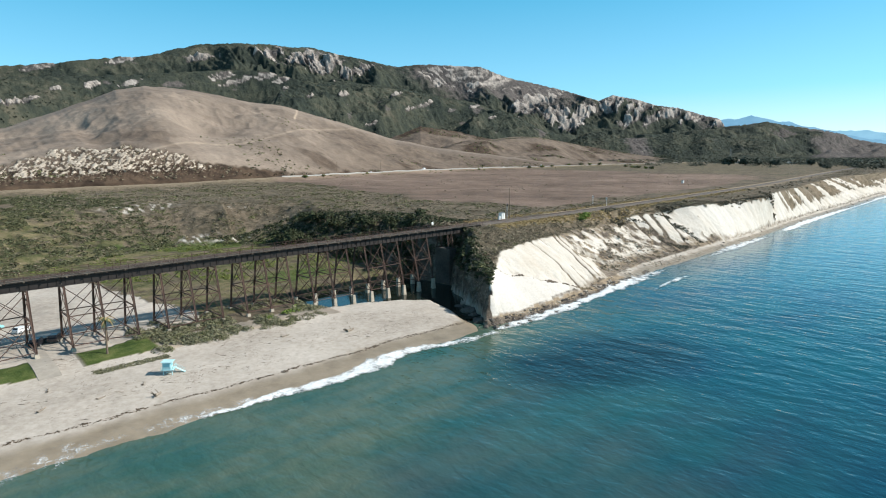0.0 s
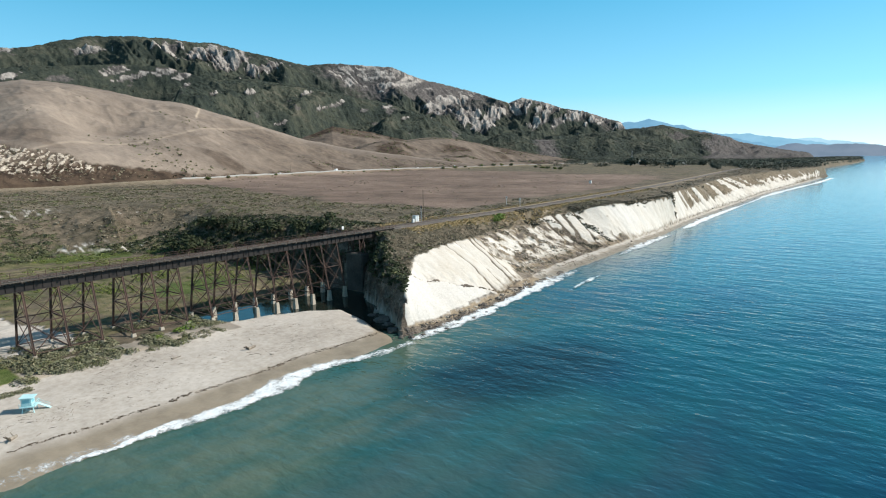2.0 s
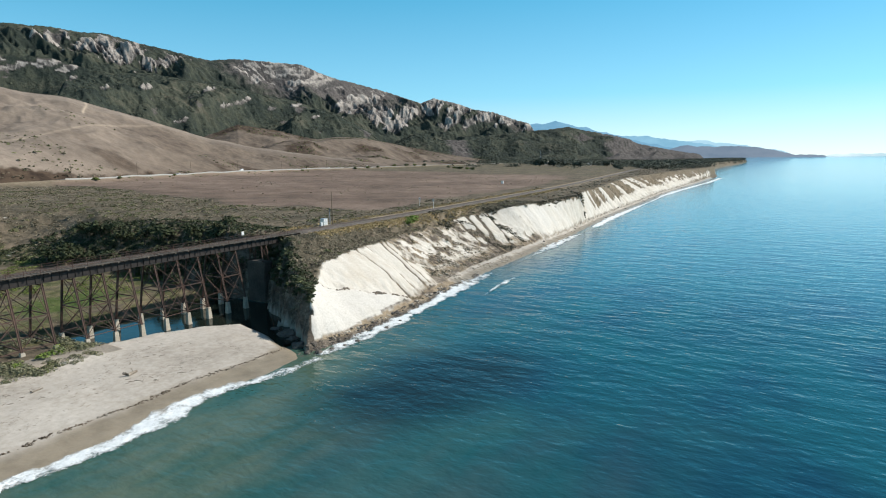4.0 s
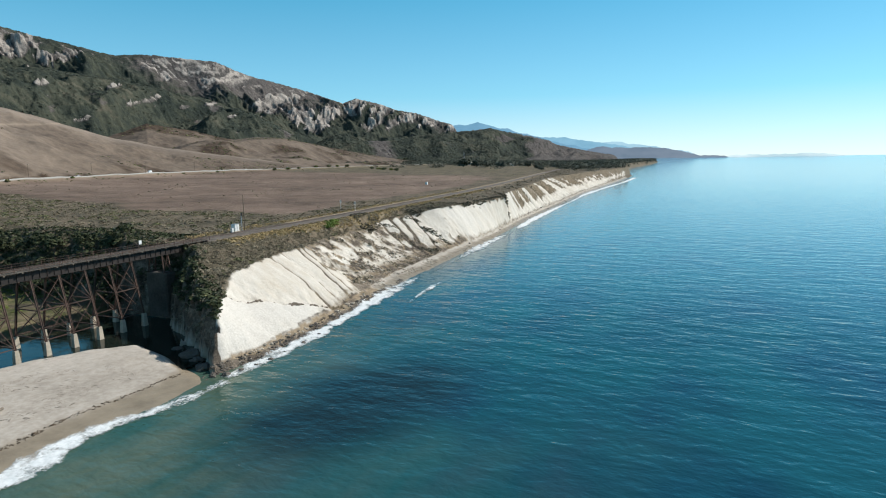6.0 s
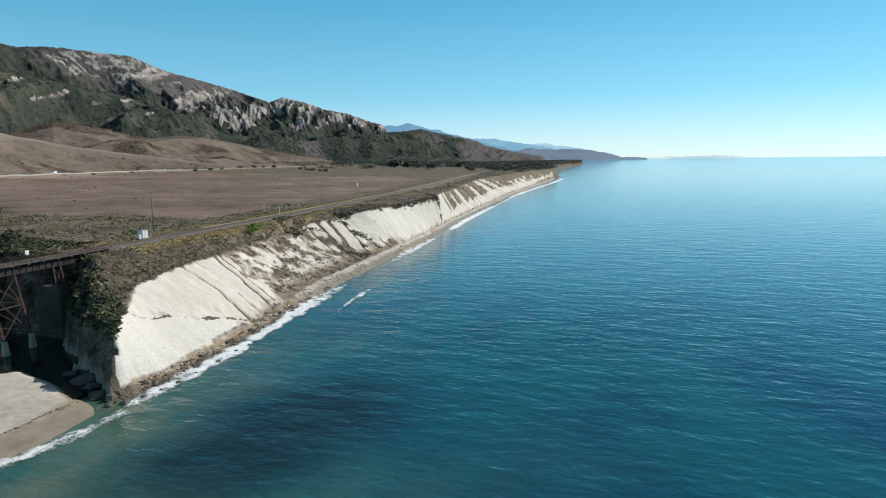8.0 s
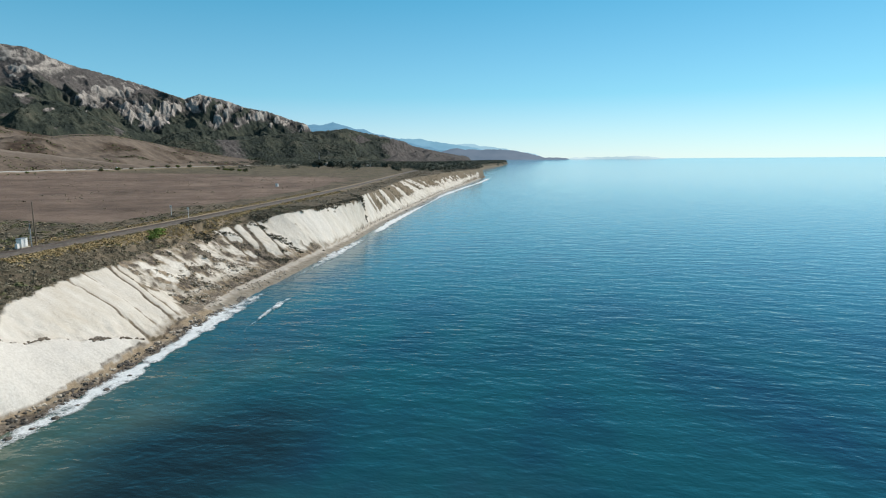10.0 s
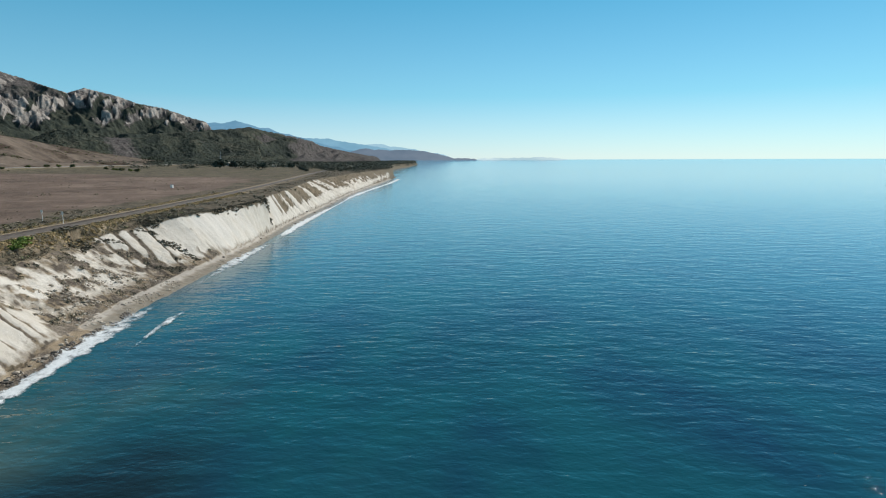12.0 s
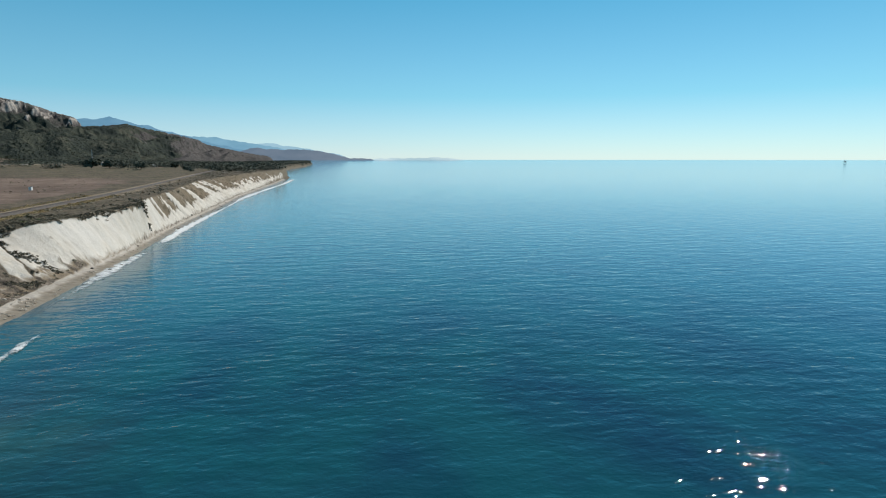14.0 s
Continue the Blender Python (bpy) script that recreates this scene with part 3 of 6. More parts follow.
# ---------------------------------------------------------------- hills and mountains
EYE_NEAR, EYE_FAR = (16.0, -5.0, 41.5), (40.0, 3.0, 41.3)


def upland(eye, crest, foot_r, cols, rows, lumps, gully=0.0, base=24.0, power=1.0, seed=71, back=0.45, spur=0.0, bend=1.0):
    """A hill or range: its crest line is given by bearing, rise (both in degrees) and distance."""
    crest = sorted(crest)
    a = np.linspace(crest[0][0], crest[-1][0], cols)
    k = np.concatenate([np.linspace(0, 1, rows) ** bend, 1 + np.linspace(0.02, 1, rows // 6) * back])
    A, K = np.meshgrid(a, k, indexing="ij")
    rise, far = table(crest, A), table(crest, A, 2)
    near = table(foot_r, A)
    far = np.minimum(far, 4700)
    R = np.minimum(near + (far - near) * K, 4880)
    top = eye[2] + far * np.tan(np.radians(rise))
    X, Y = eye[0] + R * np.cos(np.radians(A)), eye[1] + R * np.sin(np.radians(A))
    body = np.where(K <= 1, K ** power, 1 - (K - 1) * 1.2)
    size = lumps[0]
    side = (A + gully * K) * (np.radians(1.0) * 0.5 * (near + far))
    n = 0.5 * fbm(X, Y, size, 5, seed, True) + 0.5 * fbm(side, R * 0.5, size * 0.8, 5, seed + 5) - 0.12
    soft = fbm(X, Y, size * 1.7, 3, seed + 9)
    swing = np.clip(4 * K * (1 - K), 0, 1) ** 0.8
    Z = base + (top - base) * body + swing * (lumps[1] * n + lumps[1] * 0.6 * soft)
    Z += swing * lumps[1] * 0.3 * (fbm(X, Y, size * 0.33, 4, seed + 14, True) - 0.4)
    Z += lumps[2] * fbm(X, Y, size * 0.12, 4, seed + 20, True) * np.clip(K * 3, 0, 1)
    Z += swing * spur * (fbm(side, R * 0.3, size * 1.4, 2, seed + 31, True) - 0.55)
    sight = eye[2] + R * np.tan(np.radians(rise)) - 14 * (1 - K) - 5 * (1 - K) * fbm(X, Y, 60, 2, seed)
    Z = np.where(K < 1, np.minimum(Z, sight), Z)
    edge = smooth(0, 0.03, (A - a[0]) / (a[-1] - a[0])) * smooth(0, 0.03, (a[-1] - A) / (a[-1] - a[0]))
    Z = np.where(K <= 0.001, base - 25, Z) * edge + (base - 25) * (1 - edge)
    return X, Y, Z, A, K, np.where(K < 1, sight + 14 * (1 - K), 1e4)


def chaparral_look():
    k = Look("chaparral_and_sandstone", 0.95)
    k.b.inputs["Specular IOR Level"].default_value = 0.1
    a, b, c = k.noise(26, 7, 0.75), k.noise(150, 6, 0.65), k.noise(7, 5, 0.7)
    # greens lean blue: a little distance haze is mixed into the colour
    green = k.ramp(k.math("ADD", k.math("MULTIPLY", a, 0.42), k.math("MULTIPLY", b, 0.58)),
                   [(0.36, (0.017, 0.023, 0.021)), (0.47, (0.034, 0.042, 0.034)), (0.55, (0.060, 0.065, 0.048)), (0.66, (0.115, 0.105, 0.078))])
    brown = k.ramp(k.math("ADD", k.math("MULTIPLY", c, 0.5), k.math("MULTIPLY", a, 0.5)), [(0.36, (0.045, 0.043, 0.045)), (0.5, (0.095, 0.085, 0.080)), (0.66, (0.175, 0.152, 0.138))])
    # rock is darker in the crevices between beds
    rock = k.ramp(k.math("ADD", k.math("MULTIPLY", k.attribute("bed"), 0.30), k.math("ADD", k.math("MULTIPLY", c, 0.42), k.math("MULTIPLY", a, 0.28))),
                  [(0.40, (0.065, 0.060, 0.058)), (0.49, (0.15, 0.136, 0.125)), (0.58, (0.28, 0.25, 0.225)), (0.72, (0.45, 0.405, 0.36))])
    f = k.math("ADD", k.attribute("rock"), k.math("MULTIPLY", k.math("SUBTRACT", a, 0.5), 0.7))
    k.color(k.mix(k.ramp(f, [(0.60, 0.0), (0.70, 1.0)]), k.mix(k.ramp(f, [(0.28, 0.0), (0.5, 1.0)]), green, brown), rock))
    k.bump(k.math("ADD", k.math("MULTIPLY", a, 0.65), k.math("MULTIPLY", c, 0.35)), 9, 0.75)
    return k.m


def dry_hill_look():
    k = Look("dry_grass_hill", 0.95)
    k.b.inputs["Specular IOR Level"].default_value = 0.1
    a, b, c = k.noise(16, 6, 0.7), k.noise(120, 5, 0.6), k.noise(3, 5, 0.7)
    grass = k.ramp(k.math("ADD", k.math("MULTIPLY", a, 0.35), k.math("MULTIPLY", b, 0.65)),
                   [(0.36, (0.150, 0.120, 0.098)), (0.5, (0.232, 0.187, 0.150)), (0.66, (0.32, 0.26, 0.208))])
    pale = k.ramp(k.math("ADD", k.math("MULTIPLY", c, 0.5), k.math("MULTIPLY", a, 0.5)),
                  [(0.38, (0.20, 0.165, 0.125)), (0.48, (0.35, 0.30, 0.24)), (0.60, (0.56, 0.49, 0.40))])
    scrub = k.ramp(a, [(0.38, (0.034, 0.024, 0.018)), (0.62, (0.095, 0.066, 0.046))])
    grass = k.mix(k.math("MULTIPLY", k.ramp(k.noise(5, 5, 0.7, (1, 1, 0.4)), [(0.5, 0.0), (0.75, 1.0)]), 0.45), grass, (0.12, 0.092, 0.066))
    grass = k.mix(k.attribute("track"), grass, (0.42, 0.34, 0.26))
    col = k.mix(k.attribute("scrub"), grass, scrub)
    k.color(k.mix(k.ramp(k.math("ADD", k.attribute("rock"), k.math("MULTIPLY", k.math("SUBTRACT", k.math("ADD", k.math("MULTIPLY", c, 0.6), k.math("MULTIPLY", a, 0.4)), 0.5), 2.8)), [(0.40, 0.0), (0.66, 1.0)]), col, pale))
    k.bump(k.math("ADD", k.math("MULTIPLY", a, 0.6), k.math("MULTIPLY", c, 0.2)), 3, 0.5)
    return k.m


CHAPARRAL, DRY_HILL = chaparral_look(), dry_hill_look()

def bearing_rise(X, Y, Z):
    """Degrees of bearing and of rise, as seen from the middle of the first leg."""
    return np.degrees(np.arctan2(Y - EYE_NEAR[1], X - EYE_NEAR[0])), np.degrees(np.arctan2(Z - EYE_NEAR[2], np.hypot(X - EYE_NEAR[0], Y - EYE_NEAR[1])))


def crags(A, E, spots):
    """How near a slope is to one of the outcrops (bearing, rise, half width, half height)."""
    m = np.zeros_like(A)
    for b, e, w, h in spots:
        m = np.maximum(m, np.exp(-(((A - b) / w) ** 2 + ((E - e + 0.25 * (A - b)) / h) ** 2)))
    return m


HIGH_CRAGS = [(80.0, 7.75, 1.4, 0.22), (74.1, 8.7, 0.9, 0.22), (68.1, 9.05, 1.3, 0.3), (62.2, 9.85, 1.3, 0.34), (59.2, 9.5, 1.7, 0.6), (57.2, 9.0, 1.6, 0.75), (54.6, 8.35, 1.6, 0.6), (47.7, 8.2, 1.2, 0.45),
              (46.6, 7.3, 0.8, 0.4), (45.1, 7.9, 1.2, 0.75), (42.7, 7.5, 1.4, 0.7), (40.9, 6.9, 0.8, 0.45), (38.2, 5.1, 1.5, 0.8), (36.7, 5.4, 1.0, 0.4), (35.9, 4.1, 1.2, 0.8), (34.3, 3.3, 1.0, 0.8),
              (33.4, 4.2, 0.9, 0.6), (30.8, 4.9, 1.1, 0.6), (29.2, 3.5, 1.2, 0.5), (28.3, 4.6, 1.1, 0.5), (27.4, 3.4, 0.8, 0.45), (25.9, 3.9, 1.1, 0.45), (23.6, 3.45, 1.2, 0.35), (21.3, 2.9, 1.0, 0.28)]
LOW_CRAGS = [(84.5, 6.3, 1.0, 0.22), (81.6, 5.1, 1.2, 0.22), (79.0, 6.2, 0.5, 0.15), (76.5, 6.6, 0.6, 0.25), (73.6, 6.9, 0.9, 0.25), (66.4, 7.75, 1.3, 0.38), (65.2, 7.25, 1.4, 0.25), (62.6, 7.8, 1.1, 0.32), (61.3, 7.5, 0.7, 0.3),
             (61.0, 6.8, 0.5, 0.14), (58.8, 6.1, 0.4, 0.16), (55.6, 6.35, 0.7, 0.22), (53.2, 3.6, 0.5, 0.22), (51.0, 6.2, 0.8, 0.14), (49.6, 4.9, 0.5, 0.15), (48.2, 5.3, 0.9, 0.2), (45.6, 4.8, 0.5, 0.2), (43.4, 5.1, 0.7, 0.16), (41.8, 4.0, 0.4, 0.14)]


def strata(A, E, seed):
    """Slanting beds of sandstone: dipping to the east in the west, near upright ribs in the east."""
    west = smooth(36, 46, A)
    lean = -A + (1.0 * west - 0.25 * (1 - west)) * E + 0.9 * fbm(A, E * 1.3, 1.5, 3, seed + 9)
    return fbm(lean, E * 0.22 + A * 0.05, 0.62, 4, seed, True) - 0.42, fbm(lean * 0.8, E, 0.5, 3, seed + 3)


# high range behind everything
X, Y, Z, A, K, cap = upland(
    EYE_NEAR,
    [(100, 7.2, 2600), (82.3, 7.58, 2600), (78.7, 8.1, 2600), (74.7, 8.8, 2650), (72.2, 9.04, 2650), (70.4, 9.6, 2700), (68.1, 10.2, 2750), (64.8, 10.43, 2800), (62, 10.44, 2850),
     (60.5, 10.25, 2850), (58.5, 10.3, 2900), (56, 9.72, 2950), (53.4, 9.25, 3000), (50.8, 8.66, 3050), (48.2, 8.89, 3100), (45.5, 8.7, 3120), (42.9, 8.55, 3150), (40.2, 7.48, 3300),
     (37.6, 6.89, 3500), (35, 6.2, 3700), (32, 5.18, 3950), (30.8, 5.63, 4000), (28.6, 5.14, 4050), (27.1, 4.58, 4100), (25.2, 4.3, 4150), (22.9, 3.48, 4200), (20.7, 2.95, 4250),
     (19.6, 2.3, 4250)],
    [(19, 3300), (30, 2900), (40, 2350), (60, 1950), (100, 1850)], 1200, 190, (380, 120, 6), gully=6.0, base=36, power=1.15, seed=71, spur=190)
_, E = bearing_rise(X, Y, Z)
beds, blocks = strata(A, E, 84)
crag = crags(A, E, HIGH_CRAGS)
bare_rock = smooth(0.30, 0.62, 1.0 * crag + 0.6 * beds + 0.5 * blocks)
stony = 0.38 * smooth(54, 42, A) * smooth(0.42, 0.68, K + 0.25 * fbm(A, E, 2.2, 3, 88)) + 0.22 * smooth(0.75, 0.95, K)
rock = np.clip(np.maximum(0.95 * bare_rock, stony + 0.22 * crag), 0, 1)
buttress = fbm(-A + 1.1 * E, E * 0.5 + A * 0.1, 2.3, 3, 86, True) - 0.45
Z = Z + 50 * buttress * smooth(0.25, 0.6, K) * np.clip(4 * (1 - K), 0, 1) * (K < 1)
Z = Z + (34 * beds + 22 * blocks) * smooth(0.12, 0.5, crag) * np.clip(5 * (1 - K), 0, 1) * (K < 1)
Z = np.minimum(Z, cap)
mountain_spots = (X, Y, Z, (rock < 0.35) & (K > 0.3) & (K < 1.0))
tagged(grid_mesh("mountain_range", X, Y, Z, CHAPARRAL, dict(rock=rock, bed=np.clip(0.5 + 1.3 * beds + 0.6 * blocks, 0, 1))),
       "steep mountain range of dark chaparral and pale sandstone outcrops", "mountain", kind="structure")

# brush-covered ridge in front of it
X, Y, Z, A, K, cap = upland(
    EYE_NEAR,
    [(100, 6.0, 2000), (90, 6.3, 2000), (84, 6.6, 2000), (78, 7.15, 2050), (72, 7.6, 2100), (68, 8.0, 2150), (65.5, 8.2, 2200), (62.5, 8.15, 2200), (60.5, 7.6, 2200), (58, 7.2, 2200), (55.5, 7.4, 2250), (53, 7.0, 2300),
     (50, 6.75, 2350), (47, 6.0, 2400), (44, 5.5, 2450), (42, 4.8, 2500), (40, 4.3, 2550), (38, 3.2, 2600), (36, 2.0, 2650), (34.5, 0.8, 2700)],
    [(34, 2350), (42, 1980), (60, 1500), (100, 1400)], 900, 170, (300, 70, 6), gully=9.0, base=34, power=1.0, seed=171, spur=230)
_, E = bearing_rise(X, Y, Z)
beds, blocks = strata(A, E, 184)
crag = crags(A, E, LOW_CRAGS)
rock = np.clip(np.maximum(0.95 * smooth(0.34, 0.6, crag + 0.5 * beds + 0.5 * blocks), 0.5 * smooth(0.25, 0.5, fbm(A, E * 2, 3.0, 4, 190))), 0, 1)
Z = Z + (18 * beds + 12 * blocks) * smooth(0.12, 0.5, crag) * np.clip(5 * (1 - K), 0, 1) * (K < 1)
Z = np.minimum(Z, cap)
green_spots = (X, Y, Z, (rock < 0.35) & (K > 0.05) & (K < 1.0))
tagged(grid_mesh("green_ridge", X, Y, Z, CHAPARRAL, dict(rock=rock, bed=np.clip(0.5 + 1.3 * beds + 0.8 * blocks, 0, 1))),
       "rounded ridge of dark green chaparral with small pale outcrops", "hills", kind="structure")

# spurs below the eastern rock faces
X, Y, Z, A, K, cap = upland(
    EYE_NEAR,
    [(37, 0.4, 2600), (34.8, 1.5, 2650), (33, 2.35, 2700), (31.8, 2.45, 2750), (30.2, 1.8, 2800), (28.8, 1.75, 2850), (27, 1.75, 2900), (25.5, 2.2, 2950), (24, 1.7, 3000), (22.5, 1.95, 3050), (21, 1.5, 3100), (19, 1.5, 3150),
     (17, 1.0, 3200)],
    [(17, 2750), (37, 2300)], 420, 90, (220, 26, 5), gully=5.0, base=30, seed=231, spur=50)
bald = np.exp(-((A - 28.0 - 0.8 * K) / 1.3) ** 2) + 0.6 * smooth(0.2, 0.45, fbm(X, Y, 150, 4, 236))
spur_spots = (X, Y, Z, (bald < 0.5) & (K > 0.05) & (K < 1.0))
tagged(grid_mesh("chaparral_spurs", X, Y, Z, CHAPARRAL, dict(rock=np.clip(0.6 * bald, 0, 0.55), bed=0.5 + 0 * K)),
       "low dark spurs of brush with a bare brown shoulder", "hills", kind="structure")

# lower dark range beyond the trees
X, Y, Z, A, K, cap = upland(
    EYE_FAR,
    [(34, 1.4, 3300), (30, 2.2, 3500), (26, 2.3, 3700), (22, 2.5, 3900), (20.1, 2.6, 4000), (18.2, 2.82, 4000), (17.1, 2.53, 4050), (15, 2.1, 4100), (12.8, 1.6, 4150), (12, 1.16, 4200),
     (9, 0.5, 4250), (6, 0.0, 4300)],
    [(5, 3600), (20, 2700), (34, 2500)], 420, 90, (200, 46, 8), gully=5.0, base=30, seed=131, spur=90)
foothill_spots = (X, Y, Z, (fbm(X, Y, 150, 4, 136) > -0.05) & (A > 14.5) & (K > 0.05) & (K < 1.0))
tagged(grid_mesh("dark_foothills", X, Y, Z, CHAPARRAL, dict(rock=np.clip(0.5 * smooth(0.1, 0.4, fbm(X, Y, 170, 4, 137)) + 0.5 * smooth(16, 13.5, A + 2 * fbm(X, Y, 200, 3, 139)), 0, 0.52), bed=0.5 + 0 * K)),
       "dark brush-covered foothills behind the coastal trees", "hills", kind="structure")

# brown ridge between the dry hill and the range
X, Y, Z, A, K, cap = upland(
    EYE_NEAR,
    [(56, 0.8, 1700), (51.5, 2.2, 1750), (48.6, 3.28, 1800), (45.1, 2.74, 1850), (42.9, 2.2, 1900), (41.7, 1.95, 1900), (40, 2.15, 1950), (37.7, 2.13, 2000), (35.5, 1.7, 2050), (33.8, 1.31, 2100), (31, 0.75, 2150),
     (27.4, 0.11, 2200), (24, -0.4, 2250)],
    [(24, 1700), (33, 1400), (40, 1250), (56, 1150)], 420, 100, (280, 20, 1.5), gully=8.0, base=27, seed=151, spur=60)
scrub = smooth(0.02, 0.35, fbm(X, Y, 130, 4, 160) + 0.22 * smooth(0.6, 1, K))
ridge_spots = (X, Y, Z, (scrub > 0.4) & (K > 0.05) & (K < 1.0))
tagged(grid_mesh("brown_ridge", X, Y, Z, DRY_HILL, dict(scrub=np.clip(0.46 + 0.5 * scrub, 0, 1), rock=0 * K, track=0 * K)), "low brown grass ridge with patches of brush", "hills", kind="structure")

# the dry hill
X, Y, Z, A, K, cap = upland(
    EYE_NEAR,
    [(100, 1.0, 1000), (90, 1.8, 1050), (82.8, 2.98, 1100), (81, 3.7, 1120), (79, 4.5, 1130), (77, 5.32, 1150), (74.9, 6.21, 1150), (72.8, 6.66, 1150), (70.6, 6.6, 1150), (68.4, 6.34, 1150),
     (66.1, 5.92, 1150), (63.7, 5.47, 1150), (61.3, 5.2, 1150), (58.8, 4.51, 1160), (56.2, 3.69, 1180), (53.6, 2.89, 1200), (51, 2.07, 1230), (48.3, 1.51, 1260), (45.6, 1.04, 1300),
     (41.8, 0.5, 1350), (37.6, 0.0, 1400), (33, -0.5, 1450)],
    [(33, 1320), (37.5, 1140), (42, 1010), (48, 880), (53, 770), (61.2, 655), (66, 610), (75, 550), (100, 505)], 900, 180, (300, 24, 0.9), base=27, power=0.85, seed=191, bend=1.7)
_, E = bearing_rise(X, Y, Z)
dent = np.exp(-((A - 67.6 - 0.9 * (E - 4)) / 3.2) ** 2 - ((E - 3.9) / 1.1) ** 2)
fold = np.exp(-((A - 71.4 - 0.7 * (E - 4)) / 1.6) ** 2 - ((E - 3.6) / 1.4) ** 2) - 0.8 * np.exp(-((A - 77 - 0.8 * (E - 3)) / 1.4) ** 2 - ((E - 2.8) / 1.2) ** 2)
Z = Z - 17 * dent + 9 * fold * smooth(1.0, 0.8, K)
Z = np.minimum(Z + 2.4 * smooth(0.08, 0.4, K) * fbm(A * 1.0 - 0.6 * E, E * 0.35, 2.4, 4, 220), cap)
arch = np.interp(A, [64, 67, 70, 74.4, 79, 82, 86], [-0.9, -0.2, 0.9, 1.9, 1.5, 0.5, -0.6])
low = smooth(0.18, -0.18, E - arch + 0.5 * fbm(A, E, 1.1, 4, 7))
scarp = fbm(A + 0.9 * E, E * 0.8 - A * 0.15, 0.27, 4, 205) + 0.35 * fbm(A, E, 1.2, 3, 206)
rock = low * smooth(-0.02, 0.20, scarp + 0.10 * smooth(70, 76, A) - 0.16 * smooth(71, 67, A) - 0.10 * smooth(78, 82, A))
rock = rock * smooth(0.012, 0.05, K)
Z = Z + low * 2.2 * scarp * smooth(0.0, 0.03, K)
thicket = smooth(0.12, -0.12, E - np.interp(A, [60, 64, 69, 74, 82], [-0.95, -0.35, 0.25, 0.2, -0.1]) + 0.3 * fbm(A, E, 0.9, 3, 8))
# last term: shade of the eastern flank, put into the scrub mask
scrub = np.maximum(thicket * smooth(59.5, 62, A), 0.7 * low) + 0.45 * smooth(0.2, 0.42, fbm(X, Y, 90, 4, 210)) * smooth(0.5, 0.1, K) + 0.5 * smooth(62, 53, A + 2 * fbm(X, Y, 140, 3, 211)) * smooth(1.0, 0.5, K)
track = np.exp(-((A - 60.2 - 0.12 * np.sin(E * 5)) / 0.09) ** 2) * smooth(3.9, 4.05, E) + 0.5 * np.exp(-((E - 1.6 - 0.12 * (70 - A) + 0.25 * np.sin(A * 0.6)) / 0.07) ** 2) * (A < 73) * (A > 52)
hill_spots = (X, Y, Z, ((fbm(X, Y, 130, 4, 215) > 0.22) & (K > 0.03) & (K < 0.6)) | (np.exp(-((A - 72.6 - 0.5 * (4.2 - E)) / 0.5) ** 2 - ((E - 4.1) / 0.7) ** 2) > 0.5))
scarp_spots = (X, Y, Z, (low > 0.3) & (scarp < 0.02) & (K > 0.01))
tagged(grid_mesh("dry_hill", X, Y, Z, DRY_HILL, dict(scrub=np.clip(scrub, 0, 1), rock=rock, track=np.clip(track, 0, 1))),
       "rounded hill of dry tan grass with a pale eroded scarp", "hill", kind="structure")


# far blue ridges: a plain backdrop of distance, its haze colour an even glow
def far_ridge(name, crest, colour, label, r):
    crest = sorted(crest)
    a = np.linspace(crest[0][0], crest[-1][0], 300)
    rise = table(crest, a) + 0.16 * fbm(a * 5, a * 0 + r, 5, 5, 7)
    A = np.stack([a] * 3, 1)
    R = np.stack([a * 0 + r - 30, a * 0 + r, a * 0 + r + 30], 1)
    top = EYE_FAR[2] + r * np.tan(np.radians(rise))
    Zr = np.stack([a * 0 - 5, top, a * 0 - 5], 1)
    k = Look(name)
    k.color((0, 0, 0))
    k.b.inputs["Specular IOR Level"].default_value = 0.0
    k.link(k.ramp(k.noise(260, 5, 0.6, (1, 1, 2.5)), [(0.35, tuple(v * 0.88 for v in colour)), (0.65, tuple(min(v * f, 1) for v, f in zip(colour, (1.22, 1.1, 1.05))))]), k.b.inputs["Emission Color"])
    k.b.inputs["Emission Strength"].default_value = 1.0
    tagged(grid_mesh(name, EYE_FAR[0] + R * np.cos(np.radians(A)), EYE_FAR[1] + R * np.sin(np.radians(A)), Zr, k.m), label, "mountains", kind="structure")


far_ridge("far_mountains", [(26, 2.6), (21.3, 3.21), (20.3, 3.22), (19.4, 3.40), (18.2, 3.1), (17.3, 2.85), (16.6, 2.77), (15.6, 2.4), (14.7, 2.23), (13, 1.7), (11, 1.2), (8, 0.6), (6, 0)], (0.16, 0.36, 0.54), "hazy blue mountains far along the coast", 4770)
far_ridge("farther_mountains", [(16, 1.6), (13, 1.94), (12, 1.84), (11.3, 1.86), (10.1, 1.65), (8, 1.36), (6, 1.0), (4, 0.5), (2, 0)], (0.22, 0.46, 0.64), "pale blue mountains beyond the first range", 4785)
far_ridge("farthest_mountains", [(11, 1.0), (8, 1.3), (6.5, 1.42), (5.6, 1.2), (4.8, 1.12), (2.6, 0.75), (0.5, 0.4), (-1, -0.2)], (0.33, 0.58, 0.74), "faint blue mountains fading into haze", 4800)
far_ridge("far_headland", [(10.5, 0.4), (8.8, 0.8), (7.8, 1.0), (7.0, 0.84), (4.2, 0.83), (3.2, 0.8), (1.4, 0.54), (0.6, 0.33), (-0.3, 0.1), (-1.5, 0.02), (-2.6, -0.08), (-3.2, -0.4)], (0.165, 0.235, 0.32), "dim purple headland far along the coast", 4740)
